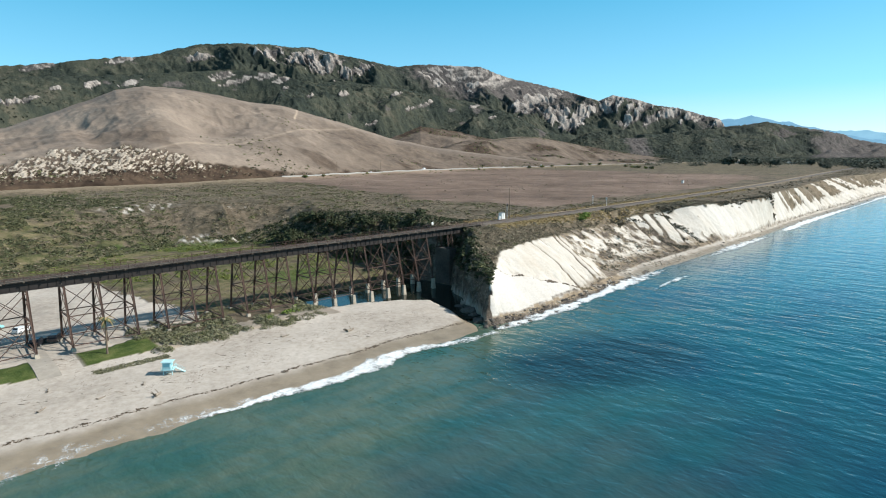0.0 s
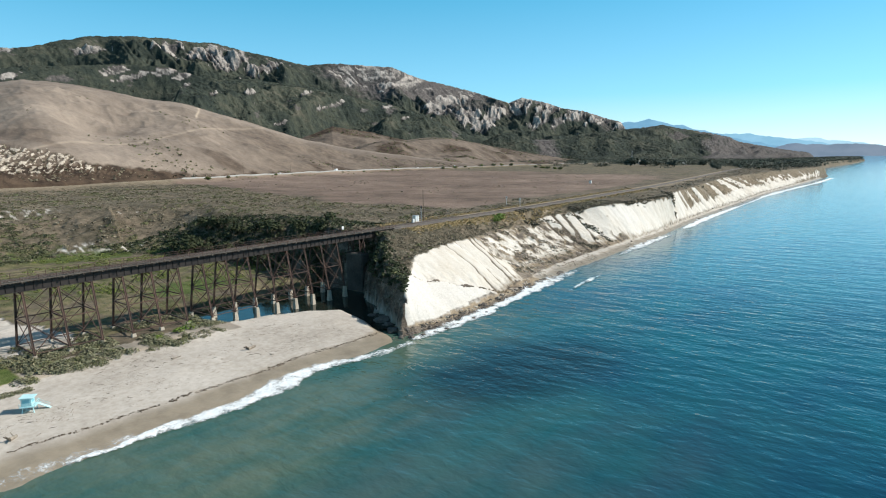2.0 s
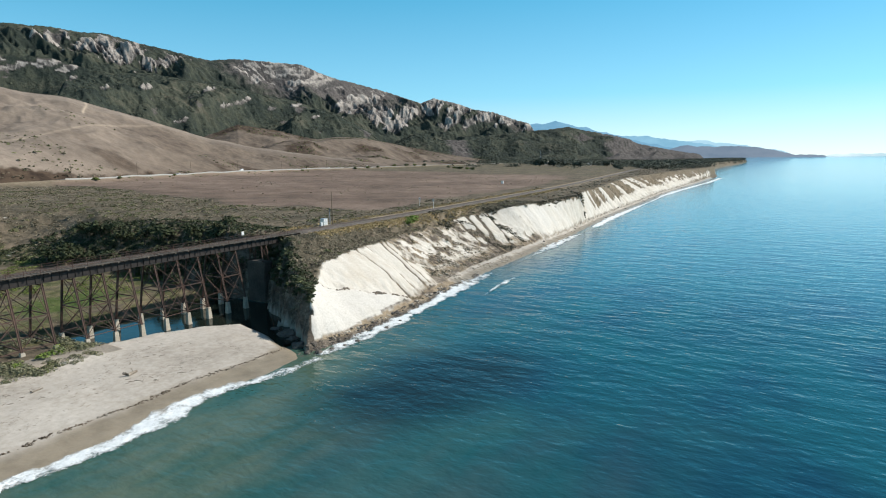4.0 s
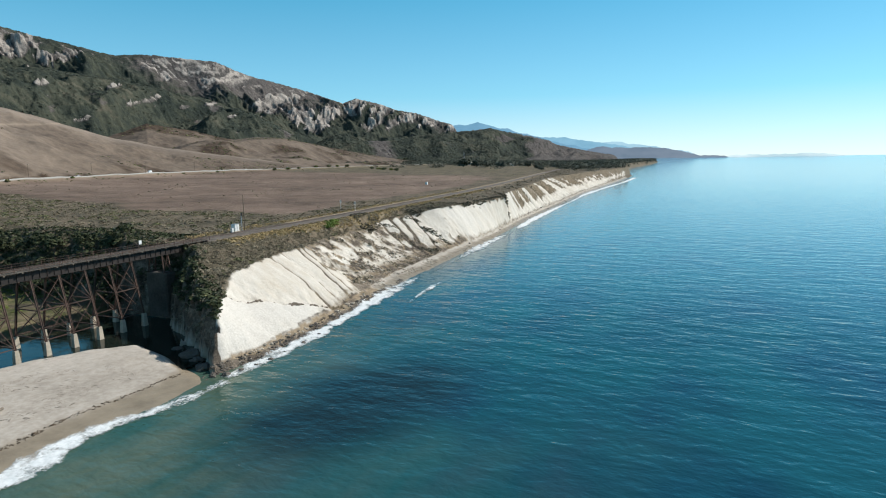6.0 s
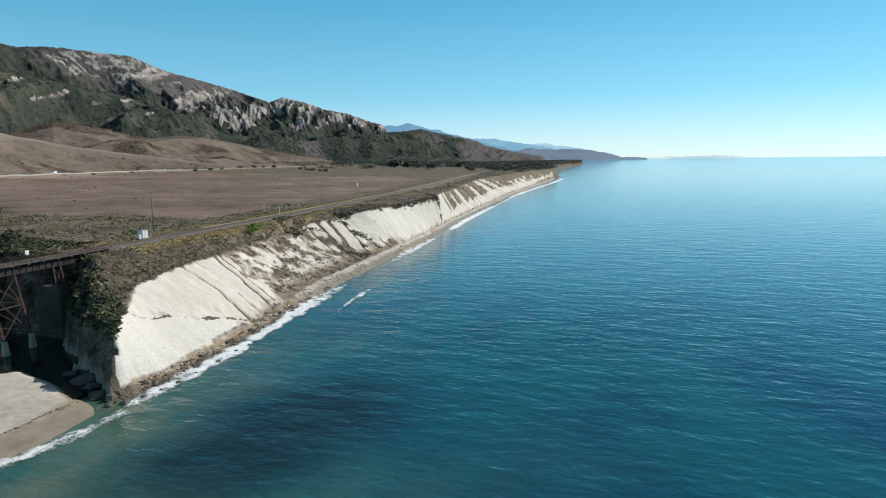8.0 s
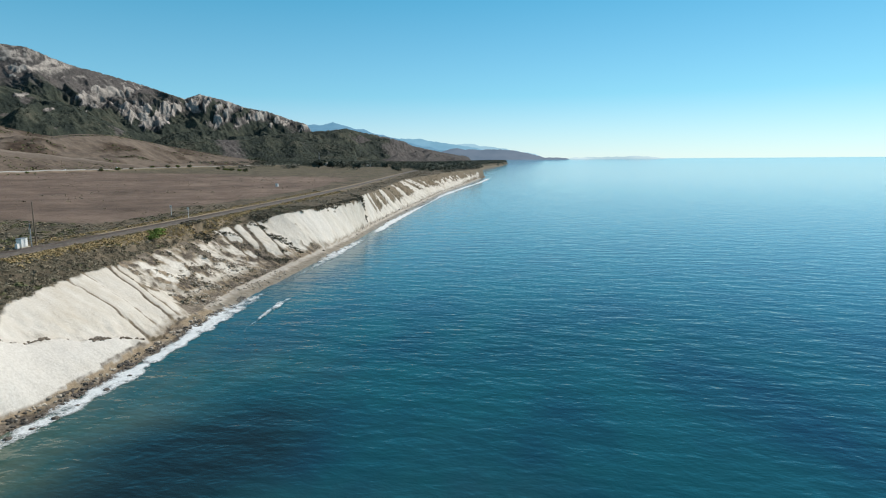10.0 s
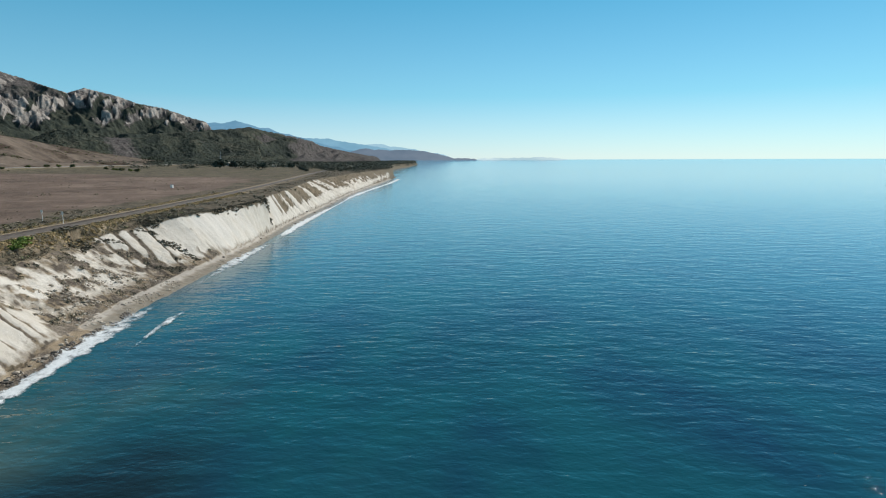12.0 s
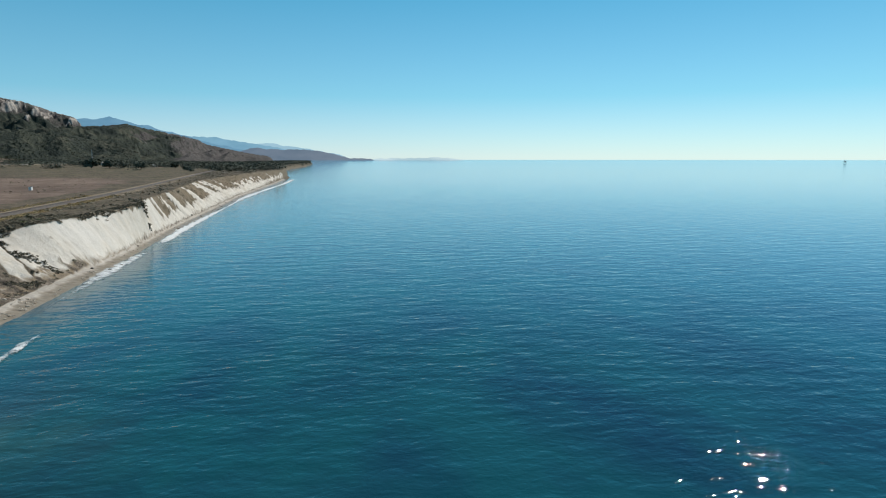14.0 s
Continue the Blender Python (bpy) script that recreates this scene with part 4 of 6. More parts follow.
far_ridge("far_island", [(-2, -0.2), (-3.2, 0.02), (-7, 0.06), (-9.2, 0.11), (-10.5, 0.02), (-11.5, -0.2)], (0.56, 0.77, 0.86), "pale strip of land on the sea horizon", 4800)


# ---------------------------------------------------------------- highway, railway and paths
ASPHALT = worn("pale_worn_asphalt", (0.20, 0.188, 0.17), (0.31, 0.29, 0.26), 1.5, 0.9, 0.0, 0.01)
BALLAST = worn("dark_track_ballast", (0.05, 0.042, 0.036), (0.15, 0.125, 0.105), 0.25, 0.95, 0.0, 0.05)
RAIL_STEEL = worn("worn_rail_steel", (0.10, 0.07, 0.055), (0.28, 0.22, 0.19), 0.5, 0.45, 0.8, 0.0)
PAVING = worn("grey_concrete_paving", (0.25, 0.225, 0.19), (0.40, 0.36, 0.305), 0.8, 0.9, 0.0, 0.005)
WHITE_PAINT = worn("white_weathered_paint", (0.62, 0.62, 0.60), (0.82, 0.82, 0.80), 0.5, 0.6, 0.0, 0.002)
GALVANISED = worn("dull_galvanised_steel", (0.30, 0.31, 0.32), (0.48, 0.49, 0.50), 0.6, 0.5, 0.7, 0.0)
OLD_WOOD = worn("bleached_driftwood", (0.13, 0.105, 0.08), (0.36, 0.31, 0.25), 0.3, 0.95, 0.0, 0.02, (1, 0.25, 1))
POLE_WOOD = worn("brown_pole_wood", (0.09, 0.065, 0.045), (0.21, 0.16, 0.115), 0.3, 0.9, 0.0, 0.01, (1, 1, 0.15))


def ribbon(name, line, widths, lift, material, label, category):
    """A strip of given cross-section (offset, height) that follows a line of (x, y) over the land."""
    line = np.array(line, float)
    along = np.gradient(line, axis=0)
    along /= np.hypot(along[:, 0], along[:, 1])[:, None]
    base = land(line[:, 0], line[:, 1])[0] if lift is None else np.full(len(line), lift)
    X = np.stack([line[:, 0] - along[:, 1] * o for o, _ in widths], 1)
    Y = np.stack([line[:, 1] + along[:, 0] * o for o, _ in widths], 1)
    Z = np.stack([base + h for _, h in widths], 1)
    return tagged(grid_mesh(name, X, Y, Z, material, sleek=False), label, category, kind="structure")


hx = spread((300, 6, 10), (900, 10, 60), 3000)
highway_line = np.stack([hx, table(ROAD, hx)], 1)
ribbon("highway", highway_line, [(6.5, -0.6), (6.2, 0.3), (0.3, 0.38), (-0.3, 0.38), (-6.2, 0.3), (-6.5, -0.6)], None, ASPHALT, "pale two-lane highway crossing the terrace below the hill", "road")
for off in (-6.0,):
    ribbon("guard_rail", highway_line[:70], [(off, 0.3), (off, 1.15), (off - 0.12, 1.15), (off - 0.12, 0.3)], None, worn("pale_guard_rail", (0.34, 0.33, 0.31), (0.50, 0.49, 0.46), 0.8, 0.6, 0.2), "pale metal guard rail along the highway", "guard rail")
rx = spread((165.6, 2, 4), (600, 4, 30), 1500)
track_line = np.stack([rx, table(RAIL, rx)], 1)
ribbon("track_bed", track_line, [(3.2, -1.0), (1.7, -0.28), (-1.7, -0.28), (-3.2, -1.0)], RAIL_Z, BALLAST, "dark gravel bed of the coastal railway", "railway")
for side in (-0.72, 0.72):
    ribbon("rail", track_line, [(side + 0.05, -0.27), (side + 0.04, -0.04), (side - 0.04, -0.04), (side - 0.05, -0.27)], RAIL_Z, RAIL_STEEL, "worn steel rail on dark ballast", "rail")
ax = np.linspace(2, 66, 40)
ribbon("access_road", np.stack([ax, 144.5 - 0.08 * (ax - 30) - 0.0012 * (ax - 30) ** 2], 1), [(2.6, -0.2), (2.5, 0.1), (-2.5, 0.1), (-2.6, -0.2)], None, PAVING, "grey paved access lane behind the trestle", "road")
ay = np.linspace(119, 143, 24)
ribbon("beach_path", np.stack([31.5 + 0.0 * ay, ay], 1), [(2.0, -0.2), (1.9, 0.06), (-1.9, 0.06), (-2.0, -0.2)], None, PAVING, "grey paved path under the trestle to the sand", "path")


# masonry darkened: the gorge's shade is put into the pier's colour
OLD_MASONRY = worn("shade_dark_masonry", (0.03, 0.026, 0.022), (0.11, 0.095, 0.08), 0.6, 0.95, 0.0, 0.03)


# ---------------------------------------------------------------- railway trestle
def trestle():
    t = empty("railway_trestle", label="long rusty steel railway trestle on braced bents with concrete footings", category="bridge")
    t.matrix_basis = Matrix.Translation((160, 0, 18)) @ Matrix.Rotation(radians(-0.03), 4, "Y") @ Matrix.Translation((-160, 0, -18))
    yc, top = 136.2, 17.0
    x1, x0 = 166.0, -62.0
    xs = [139.5 - 6.42 * k + min(0.3 + 0.2 * k, 1.05) for k in range(31)]
    lv = land(np.repeat(xs, 2), np.tile([yc - 5.2, yc + 5.2], len(xs)))[0].reshape(-1, 2)

    def leg_at(x, side, f, fz):
        return (x, yc + side * (5.2 - 3.0 * f), fz + (top - fz) * f)

    feet = []
    for i, x in enumerate(xs):
        wet = 94 < x < 141
        feet.append(3.6 if wet else max(lv[i].max(), 2.6) + 0.45)
        if x > 138:
            feet[-1] = 3.8
    for i, x in enumerate(xs):
        fz = feet[i]
        wet = 94 < x < 141
        for j, side in enumerate((-1, 1)):
            bm = bmesh.new()
            for e in (-0.17, 0.17):
                p, q = Vector(leg_at(x, side, 0, fz)), Vector(leg_at(x, side, 1, fz))
                beam_bm(p + Vector((e, 0, 0)), q + Vector((e, 0, 0)), 0.09, 0.31, bm)
            beam_bm(leg_at(x, side, 0, fz), leg_at(x, side, 1, fz), 0.3, 0.1, bm)
            part("leg", bm, STEEL, t)
            low = min(lv[i][j], fz) - 0.6
            bm = bmesh.new()
            bmesh.ops.create_cone(bm, cap_ends=True, segments=4, radius1=0.95 if wet else 0.7, radius2=0.56, depth=fz - low,
                                  matrix=Matrix.Translation((x, yc + side * 5.2, (fz + low) / 2)) @ Matrix.Rotation(radians(45), 4, "Z"))
            part("footing", bm, CONCRETE, t, "pale concrete footing")
        for f in (0.03, 0.5, 0.97):
            part("cross_strut", beam_bm(leg_at(x, -1, f, fz), leg_at(x, 1, f, fz), 0.24, 0.22), STEEL, t)
        for f0, f1 in ((0.03, 0.5), (0.5, 0.97)):
            for s in (-1, 1):
                part("brace", beam_bm(leg_at(x, -s, f0, fz), leg_at(x, s, f1, fz), 0.12, 0.12), STEEL, t)
        if i + 1 < len(xs) and i % 3 != 1:
            for side in (-1, 1):
                for f0, f1 in ((0.03, 0.5), (0.5, 0.97)):
                    part("sway_brace", beam_bm(leg_at(x, side, f0, fz), leg_at(xs[i + 1], side, f1, feet[i + 1]), 0.15, 0.12), STEEL, t)
                    part("sway_brace", beam_bm(leg_at(x, side, f1, fz), leg_at(xs[i + 1], side, f0, feet[i + 1]), 0.15, 0.12), STEEL, t)
                part("strut", beam_bm(leg_at(x, side, 0.5, fz), leg_at(xs[i + 1], side, 0.5, feet[i + 1]), 0.2, 0.2), STEEL, t)
                part("strut", beam_bm(leg_at(x, side, 0.03, fz), leg_at(xs[i + 1], side, 0.03, feet[i + 1]), 0.16, 0.16), RUST, t)
    # short bent on the ledge by the abutment
    for side in (-1, 1):
        for dx in (-0.9, 0.9):
            part("leg", beam_bm((150.3 + dx * 1.3, yc + side * 2.9, 12.2), (150.3 + dx, yc + side * 2.2, top), 0.3, 0.3), STEEL, t)
        part("brace", beam_bm((149.1, yc + side * 2.9, 12.2), (151.2, yc + side * 2.2, top), 0.12, 0.12), STEEL, t)
        part("brace", beam_bm((151.5, yc + side * 2.9, 12.2), (149.4, yc + side * 2.2, top), 0.12, 0.12), STEEL, t)
        part("strut", beam_bm((148.7, yc + side * 2.9, 12.4), (151.9, yc + side * 2.9, 12.4), 0.2, 0.2), STEEL, t)
    part("footing", box_bm((3.4, 7.4, 12.6), (150.5, yc, 6.0), 0.35), OLD_MASONRY, t, "masonry pier coloured dark for the gorge's shade")
    part("abutment", box_bm((3.2, 6.6, 5.5), (160.8, yc, 15.6), 0.12), CONCRETE, t, "pale concrete abutment")
    n = int((x1 - x0) / 12.84)
    for side in (-1, 1):
        y = yc + side * 2.2
        for j in range(n):
            a = x1 - 12.84 * (j + 1)
            bm = box_bm((12.80, 0.06, 1.62), (a + 6.42, y, 17.92))
            for z, w in ((17.10, 0.5), (18.75, 0.62)):
                box_bm((12.80, w, 0.1), (a + 6.42, y, z), 0, bm)
            for q in range(8):
                box_bm((0.1, 0.34, 1.6), (a + 0.8 + 1.605 * q, y, 17.92), 0, bm)
            part("girder", bm, DARK_STEEL, t)
    ties = np.arange(x0, x1, 0.62)
    first = len(ties) - 290
    bm = bmesh.new()
    for k in range(first):
        box_bm((0.26, 5.4 if k % 6 else 6.3, 0.24), (ties[k], yc - (0.0 if k % 6 else 0.2), 18.98), 0, bm)
    tagged(part("far_ties", bm, TIMBER, t, "close-set weathered timber ties"), kind="stuff")
    short = part("tie", box_bm((0.26, 5.4, 0.24)), TIMBER, t)
    long = part("tie", box_bm((0.26, 6.3, 0.24), (0, -0.2, 0)), TIMBER, t)
    for k in range(first, len(ties)):
        share("tie", (short if k % 6 else long).data, t, Matrix.Translation((ties[k], yc, 18.98)))
    for ob in (short, long):
        bpy.data.objects.remove(ob)
    part("walkway", box_bm((x1 - x0, 0.85, 0.08), ((x0 + x1) / 2, yc - 2.75, 19.16)), TIMBER, t, "grey plank walkway")
    part("walkway", box_bm((x1 - x0, 0.7, 0.08), ((x0 + x1) / 2, yc + 2.65, 19.16)), TIMBER, t)
    part("curb_beam", box_bm((x1 - x0, 0.2, 0.28), ((x0 + x1) / 2, yc - 2.2, 19.25)), TIMBER, t)
    for side in (-0.72, 0.72):
        part("rail", box_bm((x1 - x0, 0.08, 0.2), ((x0 + x1) / 2, yc + side, 19.36)), RAIL_STEEL, t)
    post = None
    for side in (-3.12, 3.0):
        for x in np.arange(x0, x1, 3.21):
            if post is None:
                post = part("railing_post", box_bm((0.09, 0.09, 1.15), (0, 0, 0.57)), RUST, t).data
                bpy.data.objects.remove(t.children[-1])
            share("railing_post", post, t, Matrix.Translation((x, yc + side, 19.1)))
        for z in (19.7, 20.22):
            part("railing", beam_bm((x0, yc + side, z), (x1, yc + side, z), 0.06, 0.06), RUST, t)
    # a white notice board on the far railing
    part("notice_board", box_bm((0.9, 0.06, 1.1), (147.5, yc + 3.05, 20.6), 0.01), WHITE_PAINT, t, "small white notice board")


trestle()


# ---------------------------------------------------------------- vegetation
def flakes(count, radius, tall, leaf, seed, inner=0.55):
    """Verts of a clump of leaf sprays over a dome, as an array (count, 4, 3)."""
    g = np.random.default_rng(seed)
    v = g.normal(size=(count, 3))
    v /= np.linalg.norm(v, axis=1)[:, None]
    v[:, 2] = np.abs(v[:, 2]) * 1.05 - 0.05
    c = v * (inner + (1 - inner) * g.random((count, 1)))
    c *= np.array([radius, radius, tall])
    n = 0.6 * v + 0.45 * g.normal(size=(count, 3)) + np.array([0, 0, 0.75])
    n /= np.linalg.norm(n, axis=1)[:, None]
    a = np.cross(n, g.normal(size=(count, 3)))
    a /= np.linalg.norm(a, axis=1)[:, None]
    b = np.cross(n, a)
    s = leaf * (0.6 + 0.8 * g.random((count, 1)))
    return np.stack([c - a * s - b * s * 0.2, c + b * s * 0.9 - a * 0.1 * s, c + a * s + b * 0.15 * s, c - b * s * 0.8], 1)


def strew(name, spots, kinds, material, label, category, kind="stuff"):
    """One object of many clumps: spots (x, y, z, size), shapes taken in turn from kinds."""
    g = np.random.default_rng(len(spots))
    chunks = []
    for j, base in enumerate(kinds):
        mine = spots[j::len(kinds)]
        if not len(mine):
            continue
        a = g.random(len(mine)) * 2 * np.pi
        rot = np.zeros((len(mine), 3, 3))
        rot[:, 0, 0], rot[:, 0, 1], rot[:, 1, 0], rot[:, 1, 1], rot[:, 2, 2] = np.cos(a), -np.sin(a), np.sin(a), np.cos(a), 1
        v = np.einsum("kij,nfj->knfi", rot, base) * mine[:, 3][:, None, None, None]
        chunks.append((v + mine[:, None, None, :3]).reshape(-1, base.shape[1], 3))
    v = np.concatenate(chunks)
    me = bpy.data.meshes.new(name)
    me.vertices.add(v.shape[0] * v.shape[1])
    me.vertices.foreach_set("co", v.astype(np.float32).ravel())
    me.loops.add(v.shape[0] * v.shape[1])
    me.polygons.add(v.shape[0])
    me.loops.foreach_set("vertex_index", np.arange(v.shape[0] * v.shape[1], dtype=np.int32))
    me.polygons.foreach_set("loop_start", (np.arange(v.shape[0]) * v.shape[1]).astype(np.int32))
    me.update(calc_edges=True)
    me.materials.append(material)
    return tagged(new(name, me), label, category, kind=kind)


BUSH = [flakes(20, 1.0, 0.62, 0.34, 300 + k) for k in range(5)]
MID = [flakes(27, 1.0, 0.62, 0.27, 360 + k, 0.6) for k in range(5)]
FINE = [flakes(46, 1.0, 0.6, 0.18, 330 + k, 0.7) for k in range(5)]
DOME = [flakes(110, 1.0, 0.72, 0.12, 390 + k, 0.82) for k in range(5)]
SAGE = leafy("grey_sage_leaves", (0.13, 0.115, 0.080), (0.27, 0.23, 0.16), (0.36, 0.29, 0.20))
GREEN = leafy("green_shrub_leaves", (0.070, 0.078, 0.036), (0.165, 0.17, 0.078), (0.25, 0.22, 0.115))
BRIGHT = leafy("bright_green_leaves", (0.07, 0.095, 0.022), (0.17, 0.195, 0.055))
VIVID = leafy("vivid_green_leaves", (0.085, 0.13, 0.022), (0.20, 0.27, 0.06))
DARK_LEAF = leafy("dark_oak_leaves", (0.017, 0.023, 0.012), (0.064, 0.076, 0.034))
DUNE = leafy("dune_plant_leaves", (0.10, 0.105, 0.062), (0.21, 0.205, 0.125), (0.31, 0.27, 0.17))
# far foliage lightened: distance haze sits in the leaf colour
FAR_LEAF = leafy("far_tree_leaves", (0.042, 0.054, 0.044), (0.105, 0.115, 0.082), (0.16, 0.15, 0.10))
STRAW = leafy("dry_yellow_grass", (0.24, 0.175, 0.085), (0.42, 0.32, 0.16))
dice = np.random.default_rng(12)


def scatter(count, box, keep, size, sink=0.15):
    """Random spots in a box of the plan where keep(x, y, z, masks) says so."""
    x = box[0] + (box[1] - box[0]) * dice.random(count)
    y = box[2] + (box[3] - box[2]) * dice.random(count)
    z, m = land(x, y)
    ok = keep(x, y, z, m)
    s = size[0] + (size[1] - size[0]) * dice.random(count) ** 2
    return np.stack([x, y, z - sink * s, s], 1)[ok]


def bare(m):
    return (m["chalk"] < 0.35) & (m["sand"] < 0.4) & (m["dirt"] < 0.5)


def hillside(x, y, z, m):
    D = ring_distance(VALLEY, x, y)[0]
    return (D > 2) & bare(m) & (m["field"] < 0.35) & (y > table(RAIL, x) + 5) & (y < table(ROAD, x) - 14) & (fbm(x, y, 16, 3, 44) > -0.22)


strew("scrub", scatter(24000, (10, 330, 140, 500), hillside, (0.4, 1.3)), MID, SAGE, "low grey-green coastal scrub over the valley side", "scrub")
strew("green_scrub", scatter(9500, (10, 300, 150, 470), lambda x, y, z, m: hillside(x, y, z, m) & (fbm(x, y, 24, 3, 45) > 0.02 - 0.3 * smooth(140, 40, x)), (0.6, 1.8)), FINE, GREEN, "patches of greener brush among the dry scrub", "scrub")


strew("thick_brush", scatter(9000, (20, 125, 215, 430), lambda x, y, z, m: hillside(x, y, z, m) & (x < 118 - 0.1 * (y - 250) + 25 * fbm(x, y, 40, 2, 55)) & (fbm(x, y, 14, 3, 56) > -0.2), (0.6, 2.0)), FINE, leafy("dark_green_scrub_leaves", (0.042, 0.050, 0.026), (0.105, 0.112, 0.056), (0.17, 0.155, 0.085)), "dense dark green brush on the valley side", "scrub")


def on_shoulder(x, y, z, m):
    return (y > table(BRINK, x) - 0.5) & (y < table(RAIL, x) - 4.5) & (x > 128) & bare(m)


strew("bluff_scrub", scatter(9500, (126, 330, 90, 142), on_shoulder, (0.4, 1.15)), FINE, SAGE, "grey-brown scrub along the top of the bluff", "scrub")
strew("bluff_green", scatter(1100, (126, 330, 90, 142), lambda x, y, z, m: on_shoulder(x, y, z, m) & (fbm(x, y, 12, 2, 46) > 0.1), (0.5, 1.3)), BUSH, GREEN, "green shrubs along the top of the bluff", "scrub")
strew("far_bluff_scrub", scatter(5000, (300, 1250, 95, 260), lambda x, y, z, m: (y > table(BRINK, x) - 2) & (np.abs(y - table(RAIL, x)) > 5) & (y < table(RAIL, x) + 40) & (fbm(x, y, 30, 3, 48) > -0.05 + 0.5 * (y > table(RAIL, x))), (0.7, 1.9)), BUSH, SAGE,
      "dark scrub on the far bluff", "scrub")


vx = 168 + 290 * dice.random(5200) ** 1.3
vy = table(RAIL, vx) + np.where(dice.random(5200) < 0.8, -7.2, 9.0) + 1.25 * dice.normal(size=5200)
vz = land(vx, vy)[0]
strew("golden_verge", np.stack([vx, vy, vz, 0.3 + 0.5 * dice.random(5200) ** 2], 1), BUSH, STRAW, "golden dry grass on both sides of the railway", "grass")


def cliff_brush(x, y, z, m):
    u = (y - table(FOOT, x) - 4) / (table(BRINK, x) - table(FOOT, x) - 4)
    n = fbm(x + 0.9 * y, y * 0.4, 12, 3, 49)
    return (u > 0.12) & (u < 0.98) & (m["chalk"] < 0.55) & (n > 0.02) & (x > 186)


strew("rubble_brush", scatter(3000, (192, 290, 94, 134), lambda x, y, z, m: (y > table(FOOT, x) + 7) & (y < table(BRINK, x)) & (m["chalk"] < 0.4) & (fbm(x, y, 7, 3, 47) > 0.06), (0.25, 0.9)), BUSH, SAGE, "low grey brush among the cliff rubble", "scrub")
strew("cliff_brush", scatter(5200, (186, 900, 95, 150), cliff_brush, (0.35, 1.1)), BUSH, SAGE, "brush clinging to the gullies of the cliff", "scrub")
def at_notch(x, y, z, m):
    """Thickets that fill the two notches of the brink and the chute beyond."""
    return (y > table(BRINK, x) - 5) & ((np.hypot((x - 250) / 5.5, (y - 131) / 5) < 1) | (np.hypot((x - 289) / 5, (y - 125.5) / 3.5) < 1) | ((np.hypot((x - 387) / 4.0, (y - 109.5) / 2.2) < 1) & (y > table(BRINK, x) - 1.6)))


strew("notch_brush", scatter(8000, (240, 400, 104, 138), at_notch, (0.6, 1.6)), BUSH, leafy("dim_brush_leaves", (0.05, 0.046, 0.034), (0.13, 0.115, 0.078), (0.2, 0.17, 0.11)), "dark thicket in the notches of the cliff edge", "scrub")
DIM_BRUSH = bpy.data.materials["dim_brush_leaves"]
strew("bluff_dark", scatter(5200, (128, 330, 92, 142), lambda x, y, z, m: on_shoulder(x, y, z, m) & (fbm(x, y, 10, 3, 69) > -0.05), (0.4, 1.2)), FINE, DIM_BRUSH, "dark dry brush along the top of the bluff", "scrub")
strew("face_brush", scatter(3600, (258, 292, 98, 132), lambda x, y, z, m: (y > table(FOOT, x) + 8) & (y < table(BRINK, x) - 0.5) & (fbm(x + 0.8 * y, y * 0.5, 8, 3, 67) > 0.2), (0.25, 0.85)), BUSH, DIM_BRUSH, "dark brush in slanting strips on the second pale face", "scrub")
strew("rim_brush", scatter(9000, (296, 410, 104, 124), lambda x, y, z, m: (np.abs(y - table(BRINK, x) - 0.9) < 1.1 + 1.2 * fbm(x, y, 11, 3, 68)), (0.35, 1.0)), BUSH, DIM_BRUSH, "dark fringe of brush along the cliff edge", "scrub")
strew("field_tufts", scatter(5200, (190, 1100, 160, 640), lambda x, y, z, m: (m["field"] > 0.5) & (fbm(x, y, 40, 4, 50) > 0.10), (0.4, 1.2)), BUSH, SAGE, "scattered tufts in the dry field", "grass")
strew("road_brush", scatter(4200, (200, 1600, 520, 720), lambda x, y, z, m: (np.abs(y - table(ROAD, x) + 17) < 8) & (fbm(x, y, 40, 3, 52) > 0.0), (0.9, 2.3)), BUSH, GREEN, "brush along the highway", "scrub")
strew("valley_brush", scatter(6500, (10, 150, 150, 262), lambda x, y, z, m: (ring_distance(VALLEY, x, y)[0] < 3) & (m["sand"] < 0.3) & (fbm(x, y, 16, 3, 53) > -0.05) & ((y > 205 - 0.3 * x) | (x < 20)), (0.5, 1.4)), FINE, BRIGHT,
      "bright green brush along the valley floor", "scrub")
strew("marsh_grass", scatter(700, (66, 140, 150, 235), lambda x, y, z, m: (ring_distance(VALLEY, x, y)[0] < 0) & (m["sand"] < 0.3) & (z > 0.7), (0.25, 0.55)), FINE, DUNE, "tan marsh grass behind the lagoon", "grass")
def dune(x, y, z, m):
    return (z > 1.2) & (y > 120.5 + 4 * fbm(x, y * 0, 9, 2, 9) - 3.5 * np.exp(-((x - 60) / 4) ** 2)) & (fbm(x, y, 9, 2, 54) > 0.0)


strew("dune_brush", scatter(1100, (50, 98, 115, 140), dune, (0.5, 1.9), 0.1), DOME, DUNE, "rounded grey-green dune bushes under the trestle", "scrub")
strew("dune_green", scatter(420, (50, 98, 115, 140), dune, (0.5, 1.6), 0.1), DOME, GREEN, "greener bushes among the dune brush", "scrub")
strew("lawn_edge", scatter(500, (38, 52, 115.5, 118.6), lambda x, y, z, m: np.abs(y - 117.0 - 0.03 * (x - 45)) < 1.1, (0.25, 0.6)), FINE, DUNE, "low hedge of beach plants by the sand", "scrub")


def gorge_lip(x, y, z, m):
    D = ring_distance(VALLEY, x, y)[0]
    return (D > 0.5) & (D < np.where(y > 145, 28, 9)) & (y > 93) & (x > 120) & (z > np.where(y > 145, 2.0, 10.5)) & (m["chalk"] < 0.3)


